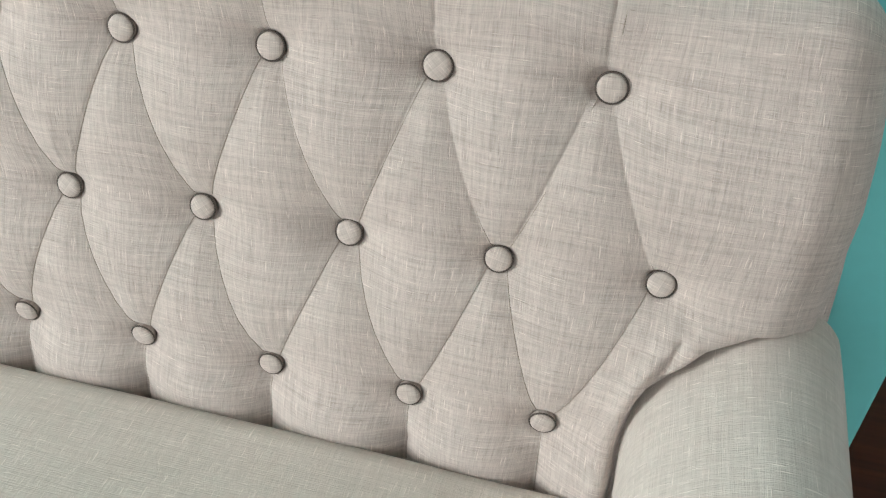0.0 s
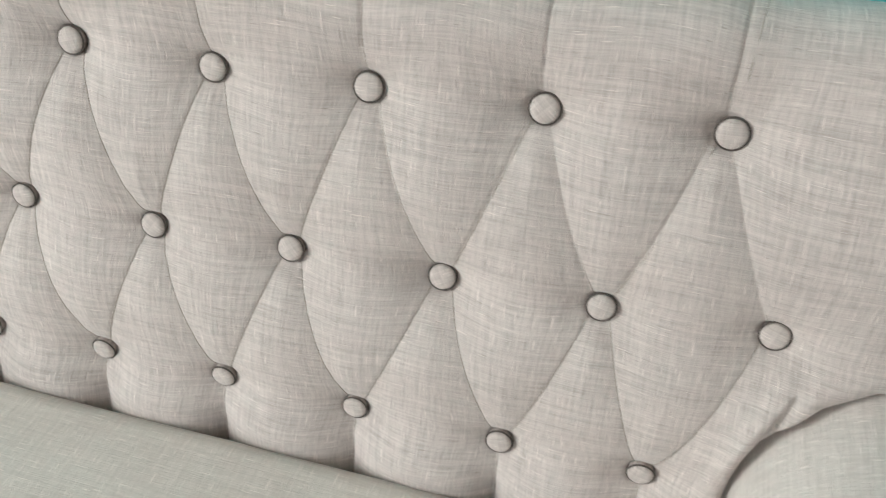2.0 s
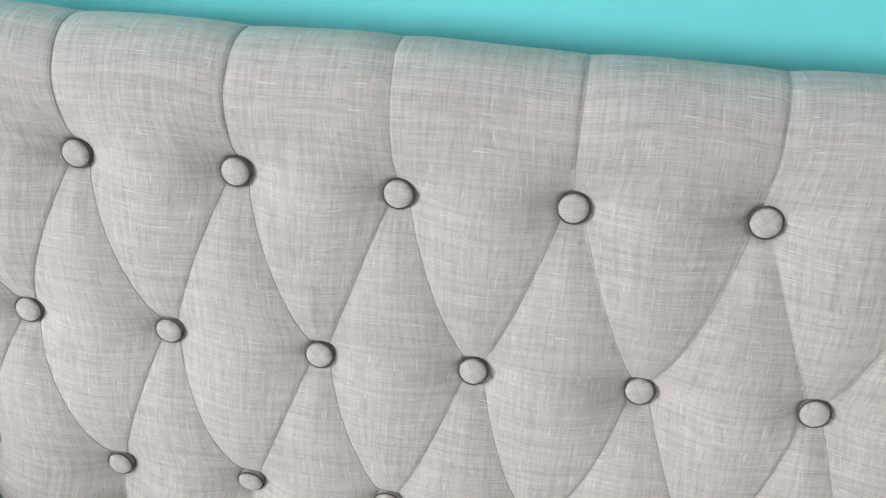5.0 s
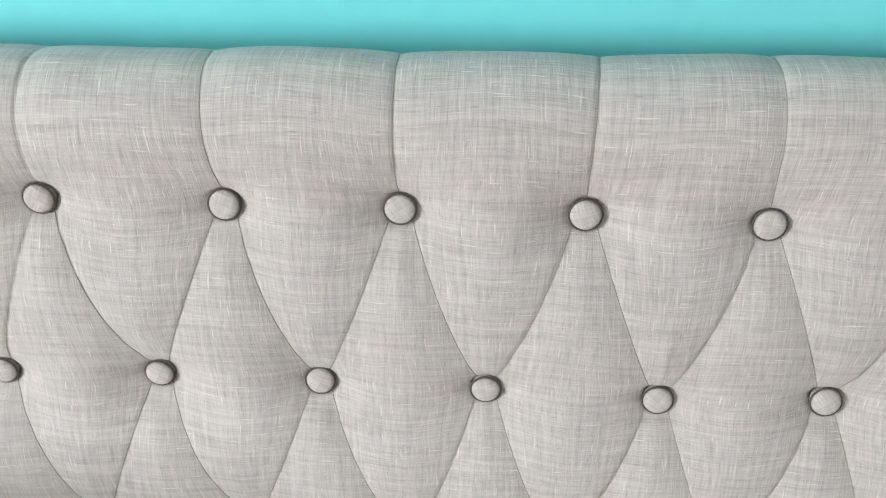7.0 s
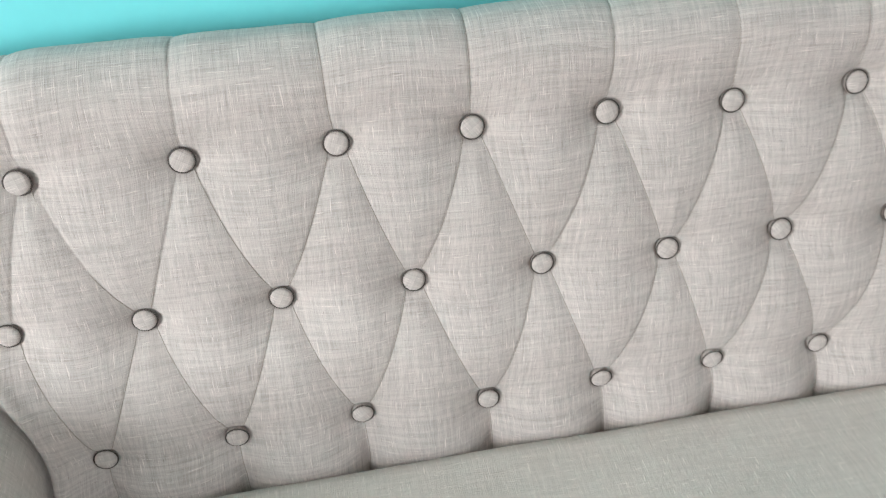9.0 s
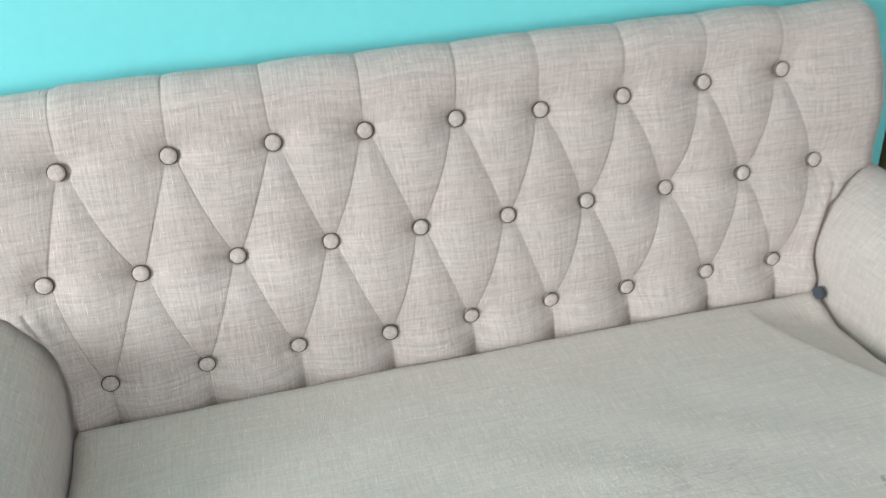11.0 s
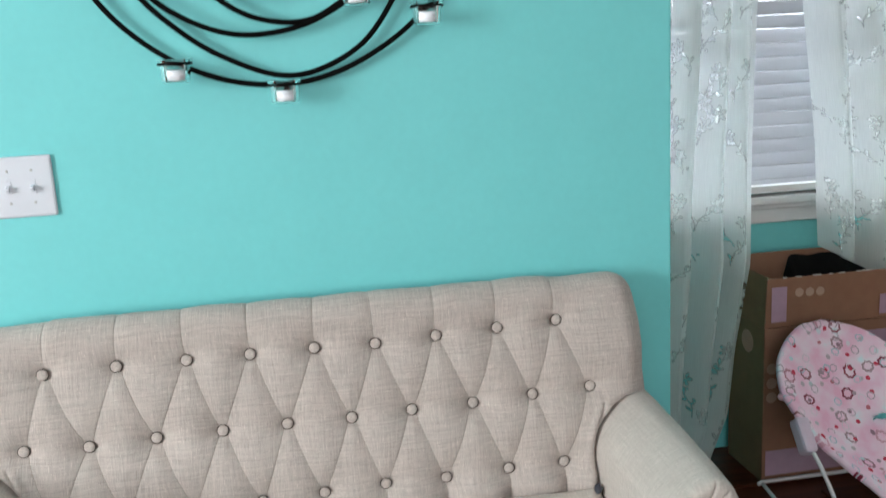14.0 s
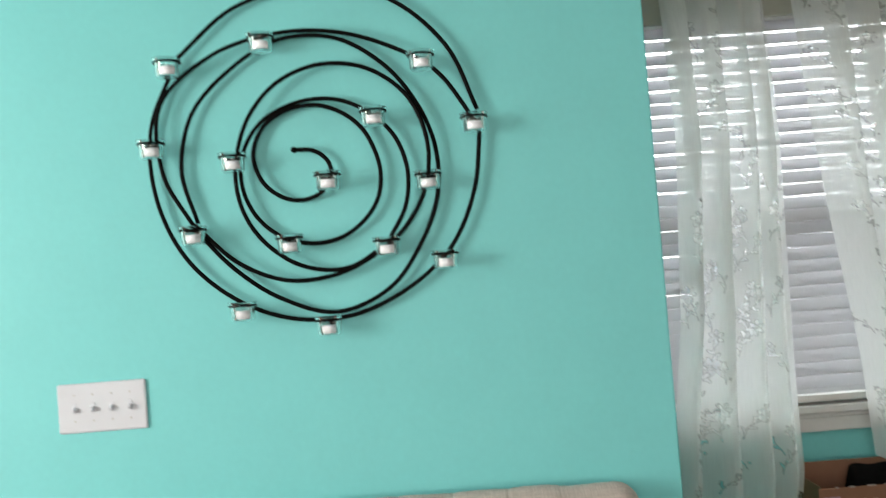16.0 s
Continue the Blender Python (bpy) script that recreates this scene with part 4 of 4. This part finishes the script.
for x, z in CUPS:
    for nm, me in (("ring", ring_me), ("glass_cup", cup_me), ("tealight", wax_me)):
        o = new(nm, me)
        o.location, o.scale = (x, WIRE_Y - 0.031, z), (1.14, 1.14, 0.98)
        o.visible_shadow = nm != "glass_cup"
        under(o, sconce)
    under(place("stem", tube_mesh("stem", [(x, WIRE_Y, z), (x, WIRE_Y - 0.005, z)], 0.0035, 6), BLACK_IRON), sconce)


# ---- the cardboard box ----
carton = empty("cardboard_box", (1.62, 0.66, 0), "large open brown cardboard box with upright flaps and faded print", "box")
BX0, BX1, BY0, BY1, BZ = 1.300, 1.93, 0.56, 0.775, 0.484
T = 0.005
for nm, b, mt in (("front_panel", (BX0, BX1, BY0, BY0 + T, 0, BZ), CARD), ("back_panel", (BX0, BX1, BY1 - T, BY1, 0, BZ), CARD),
                  ("side_panel", (BX0, BX0 + T, BY0 + T, BY1 - T, 0, BZ), CARD_OLIVE), ("side_panel", (BX1 - T, BX1, BY0 + T, BY1 - T, 0, BZ), CARD),
                  ("bottom_panel", (BX0 + T, BX1 - T, BY0 + T, BY1 - T, 0, T), CARD)):
    under(part(nm, box_bm(*b, bevel=0.001), mt), carton)


def flap(w, h, m, mt):
    o = part("flap", box_bm(0, w, 0, T, 0, h, 0.001), mt)
    o.matrix_world = m
    return under(o, carton)


flap(BX1 - BX0, 0.150, pose(BX0, BY0, BZ + 0.002, 3, 0, 0), CARD)
flap(BX1 - BX0, 0.178, pose(BX0, BY1 - T, BZ + 0.002, 1, 0, 0), CARD)
flap(BY1 - BY0 - 0.02, 0.150, pose(BX0 + T, BY0 + 0.012, BZ + 0.002, 5, 0, 90), CARD_OLIVE)


# the front flap's edge is scuffed pale where the liner paper has torn
rng = random.Random(21)
x = BX0 + 0.05
while x < BX1 - 0.03:
    w = rng.uniform(0.006, 0.030)
    o = part("torn_paper", box_bm(0, w, -0.0012, T + 0.001, 0, rng.uniform(0.0012, 0.0030), 0.0003), TORN)
    o.matrix_world = pose(x, BY0 - 0.150 * math.sin(radians(3)), BZ + 0.1515, 3, 0, 0)
    under(o, carton)
    x += w + rng.uniform(0.004, 0.045)


def print_patch(name, x0, x1, z0, z1, mt, flap_side=False):
    y = BY0 - 0.0012 if not flap_side else BY0 - 0.0012 - (z0 - BZ) * math.tan(radians(3)) - 0.0045
    o = part(name, box_bm(x0, x1, y - 0.0006, y, z0, z1), mt)
    return under(o, carton)


print_patch("printed_label", 1.315, 1.362, 0.505, 0.610, LILAC, True)
print_patch("printed_label", 1.66, 1.74, 0.50, 0.56, LILAC, True)
print_patch("printed_label", 1.52, 1.80, 0.30, 0.45, LILAC)
print_patch("printed_label", 1.31, 1.62, 0.02, 0.10, LILAC)


def print_dot(x, z, r, y, turn):
    bm = bmesh.new()
    bmesh.ops.create_cone(bm, cap_ends=True, segments=20, radius1=r, radius2=r, depth=0.001)
    o = part("printed_dot", bm, DOT)
    o.matrix_world = pose(x, y, z, 90, 0, turn)
    under(o, carton)


for i in range(3):
    print_dot(1.40 + i * 0.033, 0.590 - i * 0.001, 0.013, BY0 - 0.0085, 0)
    print_dot(1.325, 0.36 - i * 0.045, 0.017, BY0 - 0.001, 0)
print_dot(BX0 - 0.001, 0.42, 0.035, BY0 + 0.10, 90)


def box_dark_mesh():
    """An added black crumpled sheet that keeps the open box's inside dark."""
    nx, ny = 50, 24
    P, UV = [], []
    for i in range(nx + 1):
        row = []
        for j in range(ny + 1):
            u, w = i / nx, j / ny
            x, y = 1.315 + u * 0.595, BY0 + 0.025 + w * (BY1 - BY0 - 0.045)
            e = min(u * 8, (1 - u) * 6, w * 6, 1)
            z = 0.33 + 0.318 * min(1, max(0, u - 0.14) * 7) * (0.35 + 0.65 * w) * e ** 0.3 + 0.008 * noise.noise((x * 18, y * 18, 0.3)) * e
            row.append((x, y, z))
        P.append(row)
        UV.append([(0, 0)] * (ny + 1))
    return grid_mesh("box_dark_fill", np.array(P), np.array(UV))


bag = place("box_dark_fill", box_dark_mesh(), BOX_DARK)
tagged(bag, "added crumpled black sheet that darkens the inside of the open box", "bag")


# ---- the baby bouncer ----
bouncer = empty("baby_bouncer", (1.47, 0.30, 0), "pink floral baby bouncer seat on a white tube frame", "baby bouncer")


def bouncer_cloth():
    """A padded oval sling, hollow along its length."""
    nu, nv = 70, 40
    P, UV = [], []
    for i in range(nu + 1):
        s = i / nu
        row, uvr = [], []
        ss = -1 + 2 * s
        half = 0.205 * max(0.0, 1 - abs(ss) ** 3.0) ** 0.5 * (1 - 0.40 * min(1, max(0, ss + 0.35) / 0.9))
        L = (s - 0.5) * 0.60
        cy = 0.288 - L * 0.66
        cz = 0.289 - L * 0.75 + 0.16 * max(0, s - 0.55) ** 1.5
        for j in range(nv + 1):
            t = -1 + 2 * j / nv
            x = 1.449 + half * t + 0.02 * ss + 0.045 * max(0, ss)
            hollow = 0.045 * (1 - t * t) * (1 - ss * ss)
            ripple = 0.003 * math.sin(s * 40 + 3 * t) * math.sin(t * 9)
            row.append((x, cy + hollow * 0.7 + ripple, cz - hollow * 0.7 + ripple))
            uvr.append((half * t, L))
        P.append(row)
        UV.append(uvr)
    return grid_mesh("cloth_seat", np.array(P), np.array(UV))


cloth = under(place("cloth_seat", bouncer_cloth(), FLORAL, None, "pink cotton printed with flowers"), bouncer)
mod = cloth.modifiers.new("padding", 'SOLIDIFY')
mod.thickness, mod.offset = 0.016, 0.0
for x, sg in ((1.274, 1), (1.66, -1)):
    under(place("side_tube", tube_mesh("side_tube", spline([(x + 0.012 * sg, 0.525, 0.012), (x, 0.40, 0.010), (x, 0.20, 0.010), (x, 0.105, 0.011), (x + 0.004 * sg, 0.085, 0.018),
                                                             (x + 0.006 * sg, 0.088, 0.05), (x, 0.130, 0.13), (x, 0.212, 0.21), (x, 0.30, 0.265)], 8), 0.0056, 10), TUBE), bouncer)
    hinge = part("hinge_box", box_bm(-0.019, 0.019, -0.030, 0.022, -0.052, 0.046, 0.011), LILAC_PLASTIC)
    hinge.matrix_world = pose(x - 0.004 * sg, 0.300, 0.268, -38, 0, 0)
    under(hinge, bouncer)
    under(part("foot_clip", box_bm(x - 0.009, x + 0.009, 0.075, 0.115, 0.0, 0.020, 0.005), TUBE), bouncer)
    bm = bmesh.new()
    bmesh.ops.create_uvsphere(bm, u_segments=16, v_segments=10, radius=0.016, matrix=Matrix.LocRotScale((x - 0.022 * sg, 0.365, 0.356), None, (1.2, 0.8, 0.8)))
    under(part("knob", bm, PINK_PLASTIC, None, "pink side knob", True), bouncer)
under(place("rear_tube", tube_mesh("rear_tube", [(1.274, 0.530, 0.012), (1.29, 0.540, 0.012), (1.64, 0.540, 0.012), (1.66, 0.530, 0.012)], 0.0056, 10), TUBE), bouncer)
ribbon = bmesh.new()
for a in (-0.4, 0.1, 0.5):
    bmesh.ops.create_cube(ribbon, size=1, matrix=Matrix.LocRotScale((1.503 + 0.012 * a, 0.3235, 0.283 - 0.01 * abs(a)), Euler((0.85, a, 0)), (0.014, 0.004, 0.06)))
under(part("ribbon", ribbon, TURQ, None, "turquoise ribbon strap"), bouncer)
bm = box_bm(-0.024, 0.024, -0.007, 0.007, -0.002, 0.002, 0.0015)
strap = part("strap", bm, STRAP, None, "dark pink webbing strap")
strap.matrix_world = pose(1.462, 0.234, 0.182, 48, 8, -30)
under(strap, bouncer)
bm = bmesh.new()
bmesh.ops.create_icosphere(bm, subdivisions=3, radius=0.03, matrix=Matrix.Translation((1.665, 0.40, 0.475)))
under(part("toy_ball", bm, RED, None, "red plush toy", True), bouncer)
under(place("toy_arm", tube_mesh("toy_arm", spline([(1.69, 0.34, 0.32), (1.70, 0.36, 0.42), (1.69, 0.39, 0.475), (1.665, 0.40, 0.475)], 6), 0.008, 8), LILAC_PLASTIC), bouncer)


# ---- the blue cushion on the floor ----
pad = empty("floor_cushion", (0.94, -0.247, 0), "pale blue padded cushion with a dark centre panel on the floor", "cushion")


def pad_mesh():
    n, prof = 72, [(0, 0.052), (0.5, 0.051), (0.8, 0.047), (0.93, 0.041), (1.0, 0.034)]
    def rim(k, f):
        a = k * math.tau / n
        ca, sa = math.cos(a), math.sin(a)
        r = 0.17 / (abs(ca) ** 3.2 + abs(sa) ** 3.2) ** (1 / 3.2)
        return (0.950 + f * r * ca, -0.252 + f * r * sa)
    P = np.array([[(*rim(k, f), z) for f, z in prof] for k in range(n)])
    Q = [(*rim(k, 1.01), 0.031) for k in range(n)]
    L = np.array([[(*rim(k, 1.0), 0.028), (*rim(k, 1.005), 0.014), (*rim(k, 0.97), 0.001), (*rim(k, 0.0), 0.001)] for k in range(n)])
    return (grid_mesh("top_cover", P, P[..., :2], close_u=True), tube_mesh("piping", Q, 0.006, 6, True), grid_mesh("side_band", L, L[..., :2], close_u=True))


for nm, me, mt in zip(("top_cover", "piping", "side_band"), pad_mesh(), (BLUE, GREY_TRIM, DARK)):
    under(place(nm, me, mt), pad)
under(part("centre_panel", box_bm(0.832, 1.055, -0.370, -0.152, 0.040, 0.0555, 0.004), DARK, None, "dark slate centre panel"), pad)


# ---- floor planks ----
plank = box_bm(-0.6012, 0.6012, -0.0412, 0.0412, -0.008, 0.0, 0.0007)
plank_me = bpy.data.meshes.new("plank")
plank.to_mesh(plank_me)
plank.free()
plank_me.materials.append(FLOOR_WOOD)
for j in range(22):
    for i in range(3):
        x, y = 0.1 + i * 1.203 + 0.37 * ((j * 7) % 3) - (1.203 if i == 2 and j % 3 else 0), -0.98 + j * 0.083
        if y > 0.77 or x > 2.27 or (y > -0.05 and x < 1.40) or (i == 2 and j % 3):
            continue
        p = new("plank", plank_me)
        p.location = (x, y, 0)
        p.parent = floor
